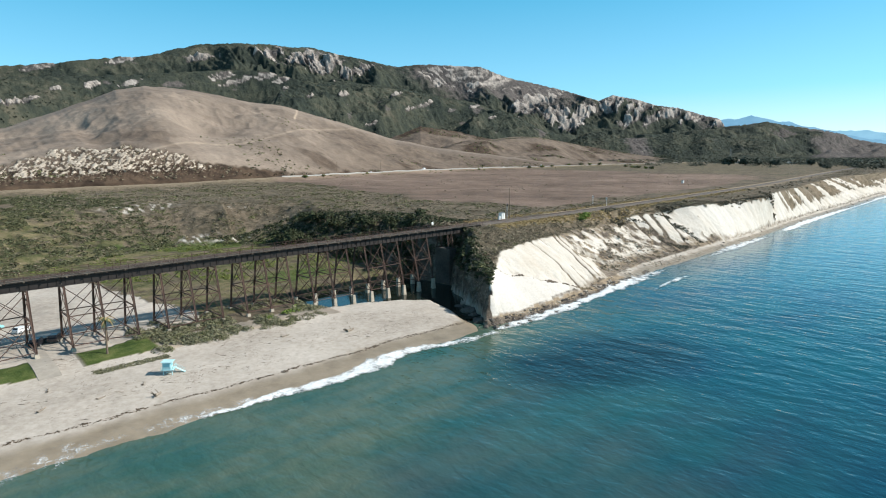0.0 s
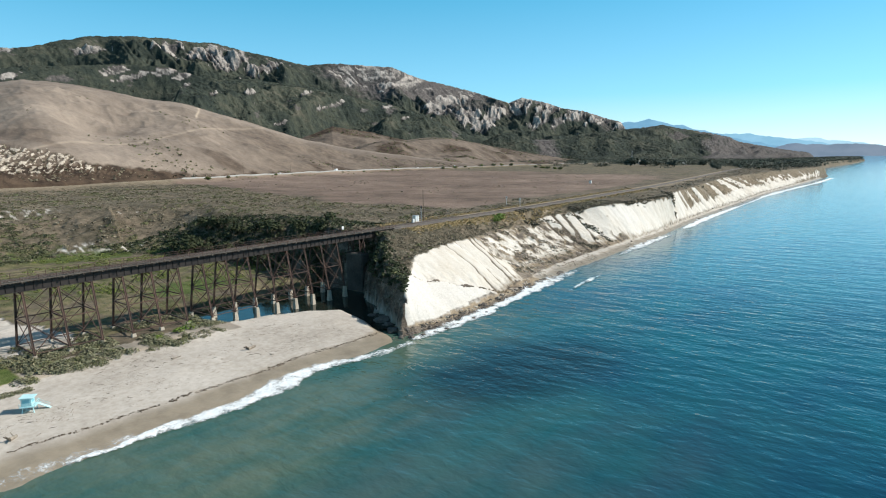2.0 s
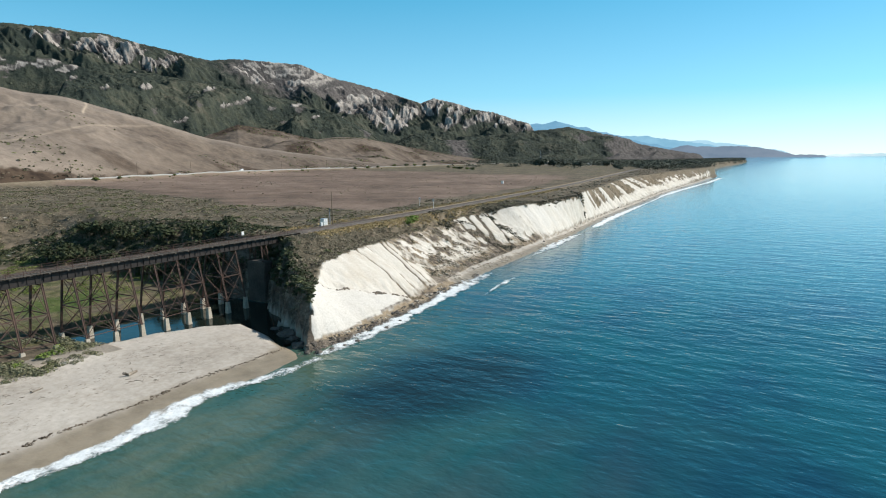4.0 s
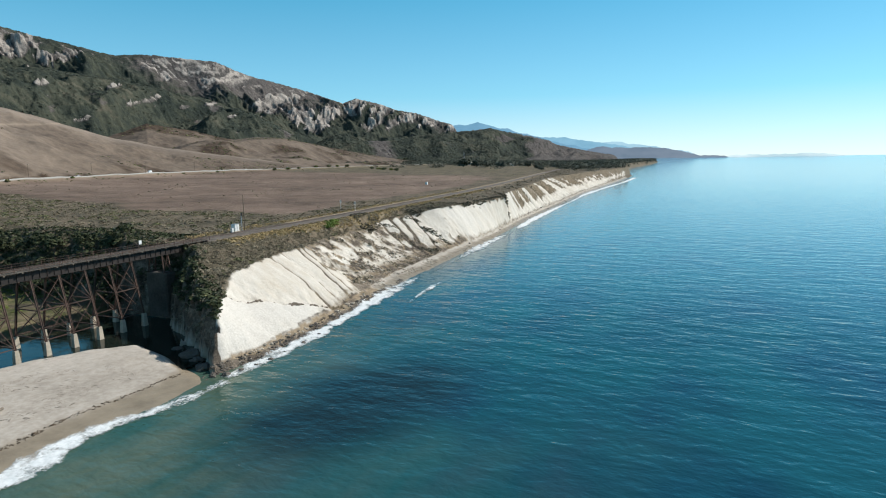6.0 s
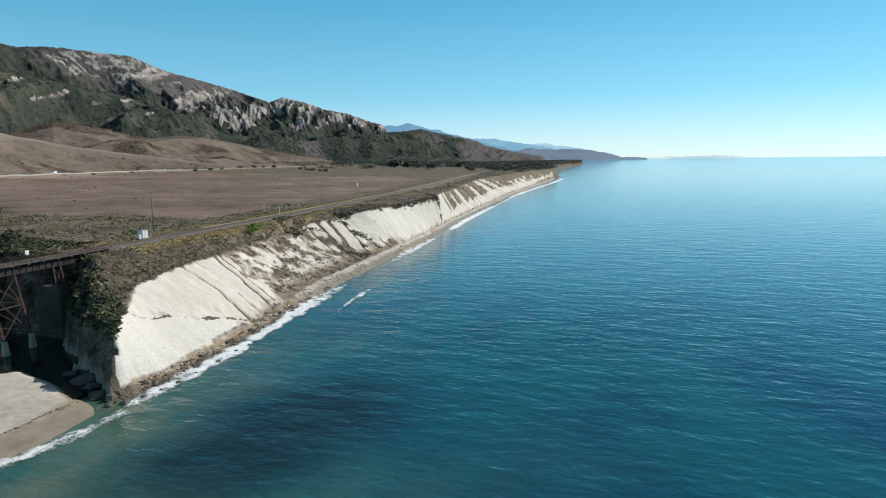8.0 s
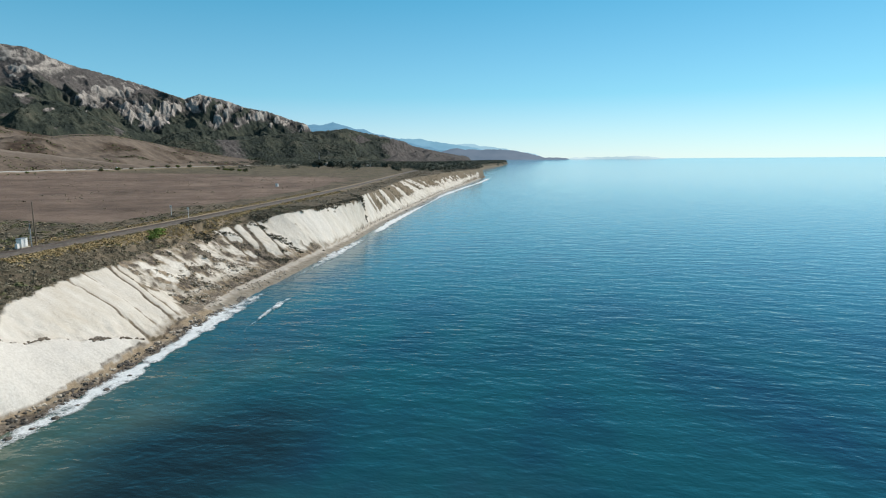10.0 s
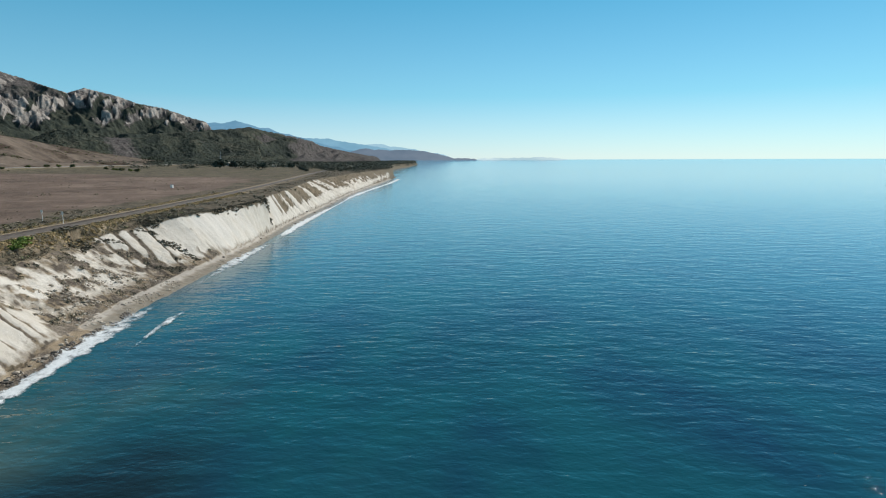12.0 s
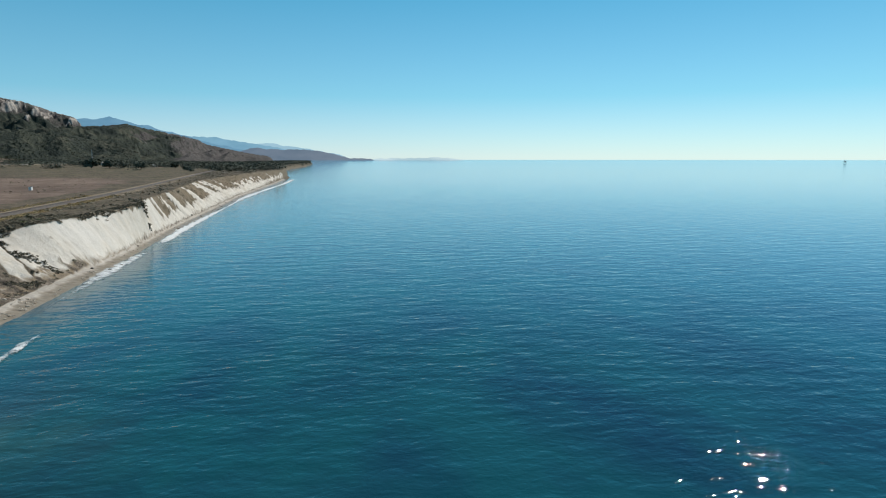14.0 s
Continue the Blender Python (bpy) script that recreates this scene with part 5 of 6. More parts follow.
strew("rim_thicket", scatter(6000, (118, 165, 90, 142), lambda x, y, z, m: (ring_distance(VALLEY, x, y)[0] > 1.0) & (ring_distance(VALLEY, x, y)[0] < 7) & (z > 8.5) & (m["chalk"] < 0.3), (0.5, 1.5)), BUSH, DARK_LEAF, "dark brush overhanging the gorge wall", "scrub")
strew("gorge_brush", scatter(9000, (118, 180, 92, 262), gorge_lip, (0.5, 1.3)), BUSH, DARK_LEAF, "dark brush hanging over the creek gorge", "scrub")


def crown_bm(seed, radius, tall, lumps=9, sprays=34, leaf=0.105):
    """Leaf sprays in lumps that make an uneven crown, its underside at 0."""
    g = np.random.default_rng(seed)
    out = []
    for k in range(lumps):
        a = 2 * np.pi * k / lumps + g.random()
        r = radius * (0.15 + 0.55 * g.random())
        f = flakes(sprays, radius * (0.38 + 0.2 * g.random()), tall * (0.3 + 0.2 * g.random()), radius * leaf, seed * 31 + k, 0.6)
        out.append(f + np.array([r * np.cos(a), r * np.sin(a), tall * (0.05 + 0.5 * g.random())]))
    return np.concatenate(out)


def tree_kind(name, seed, radius, tall, stem, leaf, label, category="tree"):
    """A tree at the world's middle: trunk with limbs, and a crown of leaf sprays."""
    t = empty(name, label=label, category=category)
    g = random.Random(seed)
    bm = rod_bm((0, 0, -0.4), (0, 0, stem), radius * 0.09, radius * 0.055, 7)
    for k in range(5):
        a = k * 1.26 + g.random()
        rod_bm((0, 0, stem * 0.7), (math.cos(a) * radius * 0.5, math.sin(a) * radius * 0.5, stem + tall * 0.35), radius * 0.045, radius * 0.015, 5, bm)
    part("trunk", bm, POLE_WOOD, t)
    f = crown_bm(seed, radius, tall, 9 if radius < 4 else 14, 34 if radius < 4 else 60, 0.105 if radius < 4 else 0.125)
    me = mesh_from("crown", (f + np.array([0, 0, stem * 0.75])).reshape(-1, 3).tolist(), np.arange(len(f) * 4).reshape(-1, 4).tolist(), leaf)
    c = new("crown", me)
    c.parent = t
    return t


def planted(kinds, spots, group):
    for j, (x, y, s) in enumerate(spots):
        copy_thing_at = pose(x, y, height(x, y) - 0.1, 0, 0, (j * 77) % 360) @ Matrix.Scale(s, 4)
        k = kinds[j % len(kinds)]
        ob = copy_thing(k, copy_thing_at)
        ob.scale = (s, s, s)
        tagged(ob, group=group)
    for k in kinds:
        for c in list(k.children_recursive):
            bpy.data.objects.remove(c)
        bpy.data.objects.remove(k)


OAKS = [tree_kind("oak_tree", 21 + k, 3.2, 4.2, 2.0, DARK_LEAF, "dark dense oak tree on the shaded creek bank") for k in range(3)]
oak_spots = []
g = random.Random(5)
line = [(162, 236), (163, 226), (165, 214), (166, 202), (166, 190), (166, 178), (165, 168), (162, 158), (157, 150)]
for (px, py), (qx, qy) in zip(line, line[1:]):
    for k in range(9):
        f = g.random()
        oak_spots.append((px + (qx - px) * f - 3 - 21 * g.random(), py + (qy - py) * f + 2 * g.random(), 0.7 + 0.65 * g.random()))
planted(OAKS, oak_spots, "oaks on the creek bank")
ROUND = [tree_kind("round_tree", 51 + k, 9.5, 11, 1.6, FAR_LEAF, "broad dark tree standing alone in the far field") for k in range(2)]
planted(ROUND, [(1330, 495, 1.75), (1352, 470, 1.6), (1390, 458, 1.3), (1330, 404, 1.4), (1480, 380, 1.2), (1260, 300, 1.1), (1120, 262, 0.7), (1210, 285, 0.8)], "lone far trees")
HEDGE = [tree_kind("roadside_shrub", 71 + k, 4.2, 4.6, 0.6, BRIGHT if k else GREEN, "leafy green shrub beside the highway", "shrub") for k in range(2)]
planted(HEDGE, [(998, 524, 1.1), (970, 495, 1.0), (943, 470, 1.1), (1040, 560, 0.9), (1088, 600, 1.1), (1015, 540, 0.8), (360, 545, 0.6), (330, 532, 0.7), (845, 648, 0.9), (890, 655, 1.0), (930, 662, 0.8),
                (700, 634, 0.6), (620, 615, 0.5), (1010, 680, 1.0), (1060, 684, 1.1), (1100, 690, 1.1), (1140, 690, 1.2), (440, 575, 0.5)], "roadside shrubs")
LOW = [tree_kind("green_shrub", 91 + k, 2.3, 2.0, 0.3, VIVID, "bright green shrub on the bluff by the railway", "shrub") for k in range(2)]
planted(LOW, [(224, 129.0, 1.4), (220.0, 128.4, 1.1), (228, 130.3, 0.9), (88, 127.5, 0.75), (84.5, 126, 0.7), (79, 125, 0.6)], "bright shrubs")
WOODS = [crown_bm(111 + k, 1.0, 1.1, 6, 9) for k in range(3)]


def woodland(x, y, z, m):
    a = np.degrees(np.arctan2(y - 3, x - 40))
    belt = (x > 1560) & (y > table(BRINK, x) + 4) & (fbm(x, y, 130, 4, 57) > 0.02 - 0.3 * (y < table(BRINK, x) + 110) - 0.12 * (x > 2200))
    coastal = (x > 850) & (x <= 1560) & (y > table(BRINK, x) + 3) & (y < table(BRINK, x) + 20 + 130 * smooth(850, 1400, x)) & (fbm(x, y, 60, 3, 59) > 0.2 - 0.35 * smooth(1150, 1300, x))
    near = coastal | (x > 1180) & (x <= 1560) & (y > 300) & (fbm(x, y, 70, 3, 58) > 0.3)
    belt = belt | ((x > 1230) & (y > table(FOOT, x) + 9) & (y < table(BRINK, x) + 40) & (fbm(x, y, 50, 3, 63) > -0.25))
    return (belt | near) & (a < 32)


strew("far_woods", scatter(15000, (850, 3600, 115, 1300), woodland, (6, 16)), WOODS, FAR_LEAF, "belt of dark trees along the far coast", "trees")
strew("coast_woods", scatter(9000, (1380, 3600, 120, 420), lambda x, y, z, m: (y > table(BRINK, x) + 2) & (y < table(BRINK, x) + 150) & (fbm(x, y, 120, 3, 65) > -0.2), (7, 18)), WOODS, FAR_LEAF, "dark trees lining the far shore", "trees")
strew("ridge_oaks", np.array([(x, y, 27 + 0.02 * (y - 700), s) for x, y, s in ((1180, 770, 5), (1195, 778, 6), (1240, 800, 5), (1330, 860, 7), (1345, 866, 6), (1060, 760, 4), (1400, 830, 6), (1958, 976, 19), (1985, 965, 22), (2015, 955, 17))]), WOODS, DARK_LEAF, "small oaks dotted below the brown ridge", "trees")


def speckle(spots, count, size):
    """Random places on an upland sheet."""
    X, Y, Z, ok = spots
    k = np.flatnonzero(ok.ravel())
    k = k[dice.integers(0, len(k), count)]
    s = size[0] + (size[1] - size[0]) * dice.random(count) ** 2
    shift = dice.normal(size=(2, count)) * 1.5
    return np.stack([X.ravel()[k] + shift[0], Y.ravel()[k] + shift[1], Z.ravel()[k] - 0.2 * s, s], 1)


CHAP = [flakes(10, 1.0, 0.5, 0.5, 500 + k) for k in range(4)]
CHAP_LEAF = leafy("chaparral_leaves", (0.048, 0.058, 0.044), (0.092, 0.100, 0.068), (0.14, 0.135, 0.09))
strew("ridge_chaparral", speckle(green_spots, 15000, (1.4, 4.0)), CHAP, CHAP_LEAF, "dark chaparral bushes over the lower ridge", "chaparral")
strew("spur_chaparral", speckle(spur_spots, 5000, (1.6, 4.4)), CHAP, CHAP_LEAF, "dark chaparral on the low spurs", "chaparral")
strew("mountain_chaparral", speckle(mountain_spots, 9000, (1.5, 4.2)), CHAP, CHAP_LEAF, "dark chaparral bushes over the mountain slopes", "chaparral")
strew("foothill_chaparral", speckle(foothill_spots, 6000, (1.6, 4.5)), CHAP, CHAP_LEAF, "dark chaparral over the foothills", "chaparral")
strew("ridge_brush", speckle(ridge_spots, 1500, (1.5, 4)), CHAP, GREEN, "brush on the brown ridge", "scrub")
strew("hill_brush", speckle(hill_spots, 1300, (0.7, 2.2)), CHAP, GREEN, "scattered brush on the dry hill", "scrub")
strew("scarp_brush", speckle(scarp_spots, 2600, (0.6, 1.7)), CHAP, SAGE, "dark brush over the eroded scarp", "scrub")


# ---------------------------------------------------------------- surf, rocks, driftwood
def foam_look():
    k = Look("white_foam", 0.6)
    k.color(k.ramp(k.noise(0.9, 5, 0.7), [(0.3, (0.62, 0.66, 0.66)), (0.6, (0.84, 0.86, 0.86))]))
    body = k.attribute("thick")
    lace = k.noise(0.75, 6, 0.72, (1, 1, 1), (0, 0, 20), 1.2)
    f = k.math("SUBTRACT", k.math("ADD", k.math("MULTIPLY", body, 1.15), k.math("MULTIPLY", lace, 1.0)), 1.0)
    k.link(k.ramp(f, [(0.0, 0.0), (0.3, 1.0)]), k.b.inputs["Alpha"])
    k.bump(lace, 0.15)
    return k.m


FOAM = foam_look()


def surf(name, line, width, thick, label, crest=0.0, seed=0):
    """A strip of foam along (x, y) points; thick: how solid it is, 0 to 1, along the line."""
    line = np.array(line, float)
    s = np.concatenate([[0], np.cumsum(np.hypot(*np.diff(line, axis=0).T))])
    q = np.arange(0, s[-1], 0.5)
    x, y = np.interp(q, s, line[:, 0]), np.interp(q, s, line[:, 1])
    y = y + 0.9 * fbm(x, x * 0, 7, 4, 70 + seed)
    v = np.linspace(-1, 1, 15)
    w = np.interp(q / s[-1], np.linspace(0, 1, len(width)), width) * (1.5 + 1.2 * fbm(x, x * 0 + 3, 6, 3, 80 + seed))
    X, V = np.meshgrid(x, v, indexing="ij")
    Y = y[:, None] + V * w[:, None]
    rim = np.clip(1 - V ** 2, 0, 1)
    T = np.interp(q / s[-1], np.linspace(0, 1, len(thick)), thick)[:, None] * rim ** 0.5 * (0.92 + 0.45 * fbm(X, Y, 3.0, 3, 90 + seed))
    ends = smooth(0, 0.04, q / s[-1]) * smooth(1, 0.96, q / s[-1])
    T = T * ends[:, None]
    Z = np.maximum(land(X, Y)[0], 0.0) + 0.05 + crest * rim * (0.6 + 0.6 * np.abs(fbm(X, Y, 1.5, 2, 95))) * ends[:, None]
    tagged(grid_mesh(name, X, Y, Z, FOAM, dict(thick=np.clip(T, 0, 1))), label, "surf", kind="stuff")


surf("swash_foam", [(14, 84.5), (20, 86.4), (30, 88.3), (42, 87.9), (50, 87.2), (58, 86.8)], [2.0, 2.0, 1.8, 1.8, 1.2], [0.5, 0.5, 0.48, 0.52, 0.5], "lacy white foam washing up the sand", 0, 1)
surf("beach_wave", [(44, 86.4), (50, 86.3), (58, 86.0), (66, 85.6), (72, 85.0), (80, 86.0), (88, 87.6), (94, 88.2), (99, 87.0), (106, 84.6), (113, 84.0), (120, 84.2)], [0.4, 0.7, 0.9, 1.1, 1.3, 1.9, 2.1, 2.2, 2.2, 2.0, 1.6, 1.2], [0.6, 0.75, 0.8, 0.8, 0.82, 0.85, 0.82, 0.78, 0.7, 0.62, 0.6, 0.6], "small white wave breaking along the sand and creek mouth", 0.3, 2)
surf("shore_foam", [(116, 85.4), (128, 85.2), (140, 85.4), (152, 86.0), (166, 87.4), (180, 89.1), (196, 90.8), (212, 92.0), (226, 93.0)], [1.2, 1.6, 1.8, 2.0, 2.2, 2.3, 2.4, 2.0, 0.9], [0.62, 0.74, 0.8, 0.82, 0.8, 0.8, 0.74, 0.62, 0.4], "white surf along the foot of the cliff", 0.2, 3)
surf("outer_wave", [(176, 77.0), (186, 78.5), (198, 80), (210, 81), (219, 81)], [0.25, 0.4, 0.8, 1.1, 0.4], [0.4, 0.5, 0.64, 0.68, 0.4], "white wave breaking off the shore", 0.4, 4)
surf("far_surf", [(228, 91.0), (246, 92.5), (262, 92.5), (276, 94.2), (292, 95.0), (310, 95.8), (330, 96.6), (352, 97.0)], [0.5, 0.7, 1.0, 1.6, 2.4, 2.6, 1.6, 0.6], [0.35, 0.45, 0.55, 0.66, 0.75, 0.75, 0.65, 0.35], "white surf along the curving shore", 0.2, 5)
surf("distant_surf", [(352, 97.5), (375, 98.5), (400, 100.5), (430, 103), (480, 105), (540, 107.5), (600, 109), (700, 114), (800, 114), (940, 111), (1060, 107), (1200, 108), (1290, 109)], [1.0, 2.4, 2.0, 1.0, 1.4, 3.0, 2.4, 3, 2, 3, 3, 3, 3], [0.8, 1.0, 0.9, 0.7, 0.8, 1.0, 0.9, 1.0, 0.9, 1, 1, 1, 1], "thin white surf along the distant cliffs", 0.2, 6)

ROCK = worn("dark_wet_shore_rock", (0.035, 0.030, 0.026), (0.15, 0.125, 0.10), 0.5, 0.75, 0.0, 0.06)
PALE_ROCK = worn("tan_fallen_rock", (0.22, 0.18, 0.14), (0.56, 0.49, 0.40), 0.6, 0.95, 0.0, 0.06)


def rock_faces(seed):
    bm = bmesh.new()
    bmesh.ops.create_icosphere(bm, subdivisions=1, radius=1)
    g = random.Random(seed)
    for v in bm.verts:
        v.co *= 0.72 + 0.5 * g.random()
        v.co.z *= 0.68
    bm.verts.index_update()
    out = np.array([[v.co[:] for v in f.verts] for f in bm.faces])
    bm.free()
    return out


STONES = [rock_faces(k) for k in range(5)]


def talus(count, box, keep, size):
    return scatter(count, box, keep, size, 0.1)


strew("shore_rocks", talus(9000, (117, 215, 82, 102), lambda x, y, z, m: (np.abs(y - table(FOOT, x) - 0.7) < 1.3) & (fbm(x, y, 7, 3, 101) > -0.12), (0.1, 0.6)), STONES, ROCK, "dark wet rocks strewn along the cliff foot", "rocks")
strew("fallen_rocks", talus(9000, (120, 300, 86, 126), lambda x, y, z, m: (y > table(FOOT, x) + 0.8) & (y < table(FOOT, x) + 2.6 + 20 * smooth(186, 204, x) * (1 - smooth(236, 262, x))) & (fbm(x, y, 9, 3, 102) > -0.02), (0.12, 0.7)), STONES, PALE_ROCK,
      "tan rubble fallen from the cliff", "rocks")
strew("far_rocks", talus(900, (290, 900, 90, 135), lambda x, y, z, m: (np.abs(y - table(FOOT, x) - 2) < 3) & (fbm(x, y, 14, 3, 103) > 0.05), (0.3, 1.1)), STONES, ROCK, "dark rocks under the far cliffs", "rocks")


def along_ledge(x, y, z, m):
    """The broken lip of rock that slants down the first face."""
    u = (y - table(FOOT, x) - 2.3) / np.maximum(table(BRINK, x) - table(FOOT, x) - 2.3, 3)
    return np.abs(u - np.interp(x, [136, 138.5, 140, 143, 150, 155, 162, 172], [1.0, 0.93, 0.80, 0.66, 0.48, 0.32, 0.17, -0.05]) - 0.03 - 0.06 * fbm(x, y, 5, 2, 109)) < 0.045


strew("ledge_rocks", talus(15000, (136, 166, 86, 116), lambda x, y, z, m: along_ledge(x, y, z, m) & (fbm(x, y, 3, 3, 110) > 0.02), (0.1, 0.5)), STONES, worn("weathered_brown_rock", (0.06, 0.048, 0.036), (0.24, 0.19, 0.145), 0.4, 0.95, 0.0, 0.05), "dark broken rock along the ledge of the pale cliff", "rocks")


def boulder(x, y, z, s, seed, squash=0.8, material=None):
    bm = bmesh.new()
    bmesh.ops.create_icosphere(bm, subdivisions=3, radius=1)
    for v in bm.verts:
        n = noise.fractal(v.co * 1.3 + Vector((seed * 3.7, 0, 0)), 0.8, 2.0, 4)
        v.co *= 1 + 0.35 * n
        v.co.z *= squash
    me = bpy.data.meshes.new("boulder")
    bm.to_mesh(me)
    bm.free()
    me.materials.append(material or ROCK)
    ob = tagged(new("boulder", me), "dark weathered boulder at the cliff foot", "boulder", "shore boulders")
    ob.matrix_basis = pose(x, y, z, 0, 0, seed * 50) @ Matrix.Scale(s, 4)


for k, (bx, by, bs) in enumerate(((120.5, 86.5, 1.3), (123.5, 85.6, 1.0), (118.8, 88.5, 1.0), (127, 84.8, 0.8), (121.8, 93.5, 1.7), (126.0, 101.5, 2.4), (124.0, 98.0, 1.5), (131, 84.3, 0.9), (136, 84.6, 0.7), (143, 84.6, 0.9),
                                  (150, 85.2, 0.8), (302, 96.3, 0.7), (312, 95.8, 0.6), (284, 92.0, 0.45), (128.5, 108, 1.3))):
    boulder(bx, by, max(height(bx, by), 0) + 0.12 * bs, bs * (0.62 if by < 93 else 1.0), k, 0.6, None)

twig = []
for k in range(4):
    bm = beam_bm((-1, 0, 0.03), (1, 0.08, 0.1), 0.07, 0.07)
    beam_bm((-0.2, 0, 0.08), (0.5, 0.45 - 0.2 * k, 0.22), 0.05, 0.05, bm)
    bm.verts.index_update()
    twig.append(np.array([[v.co[:] for v in f.verts] for f in bm.faces]))
    bm.free()
DARK_WOOD = worn("dark_wet_driftwood", (0.05, 0.04, 0.03), (0.17, 0.135, 0.10), 0.3, 0.95, 0.0, 0.02)
WEED = worn("dark_brown_kelp_wrack", (0.045, 0.030, 0.018), (0.13, 0.09, 0.055), 0.4, 0.8, 0.0, 0.02)


def on_sand(x, y, z, m):
    return (m["sand"] > 0.6) & (z > 1.25) & (y < 128)


strew("driftwood", scatter(1900, (14, 112, 96, 128), lambda x, y, z, m: on_sand(x, y, z, m) & (fbm(x, y, 11, 3, 105) > 0.2), (0.15, 0.6), 0.0), twig, DARK_WOOD, "scattered dark driftwood sticks on the sand", "driftwood")
strew("pale_driftwood", scatter(1800, (14, 112, 98, 130), lambda x, y, z, m: on_sand(x, y, z, m) & (fbm(x, y, 14, 3, 106) > 0.22), (0.15, 0.55), 0.0), twig, OLD_WOOD, "bleached driftwood sticks on the sand", "driftwood")
strew("beach_litter", scatter(16000, (14, 112, 99, 128), lambda x, y, z, m: on_sand(x, y, z, m) & (fbm(x, y, 12, 3, 111) > 0.12) & (fbm(x, y, 4, 2, 112) > -0.1), (0.05, 0.22), 0.0), twig, DARK_WOOD, "small dark sticks and dry weed littering the upper beach", "driftwood")
WISPS = [flakes(7, 1.0, 0.22, 0.5, 400 + k) for k in range(3)]
strew("kelp_wrack", scatter(9000, (12, 118, 88, 98), lambda x, y, z, m: np.abs(y - table(FOOT, x) - 8.2 + 0.035 * (x - 60) - 1.3 * fbm(x, y * 0, 13, 3, 107)) < 0.35 + 0.4 * fbm(x, y, 3, 2, 108), (0.12, 0.34), 0.0), WISPS, WEED,
      "dark line of kelp wrack along the high-water mark", "seaweed")


def log(x, y, turn, length, radius, label, seed):
    """A stranded trunk with a root flare and broken limbs."""
    t = empty("stranded_log", pose(x, y, height(x, y), 0, 0, turn), label=label, category="log", group="stranded logs")
    g = random.Random(seed)
    bm = rod_bm((-length / 2, 0, radius * 0.7), (length / 2, 0.1, radius * 0.9), radius, radius * 0.6, 10)
    part("trunk", bm, OLD_WOOD, t)
    bm = bmesh.new()
    for k in range(6):
        a = g.random() * 6.28
        rod_bm((-length / 2, 0, radius * 0.8), (-length / 2 - radius * 1.6, math.cos(a) * radius * 2.2, radius + abs(math.sin(a)) * radius * 2), radius * 0.35, radius * 0.1, 5, bm)
    part("roots", bm, DARK_WOOD, t)
    part("limb", rod_bm((length * 0.1, 0, radius), (length * 0.3, radius * 3, radius * 2.6), radius * 0.3, radius * 0.12, 6), OLD_WOOD, t)


log(43.9, 98.5, 25, 1.3, 0.33, "short thick stump washed up on the sand", 1)
log(90.0, 106.0, 10, 2.2, 0.36, "dark root-flared log lying on the sand bar", 2)
log(27.6, 104.5, 40, 1.8, 0.18, "bleached log among driftwood on the upper beach", 3)
log(43.5, 104.9, 60, 1.6, 0.14, "dark log lying near the lifeguard tower", 4)
log(36.2, 103.4, 20, 1.5, 0.14, "bleached log among driftwood on the upper beach", 5)
log(76.5, 112.5, 5, 2.0, 0.16, "bleached log lying on the dry sand", 6)
log(30.0, 113.0, 70, 1.7, 0.15, "dark log beside the beach path", 7)


# ---------------------------------------------------------------- lifeguard tower
AQUA = worn("pale_aqua_paint", (0.36, 0.60, 0.63), (0.50, 0.74, 0.76), 0.7, 0.55, 0.0, 0.002)
AQUA_DARK = worn("aqua_shutter_paint", (0.16, 0.42, 0.50), (0.24, 0.54, 0.60), 0.7, 0.55, 0.0, 0.002)


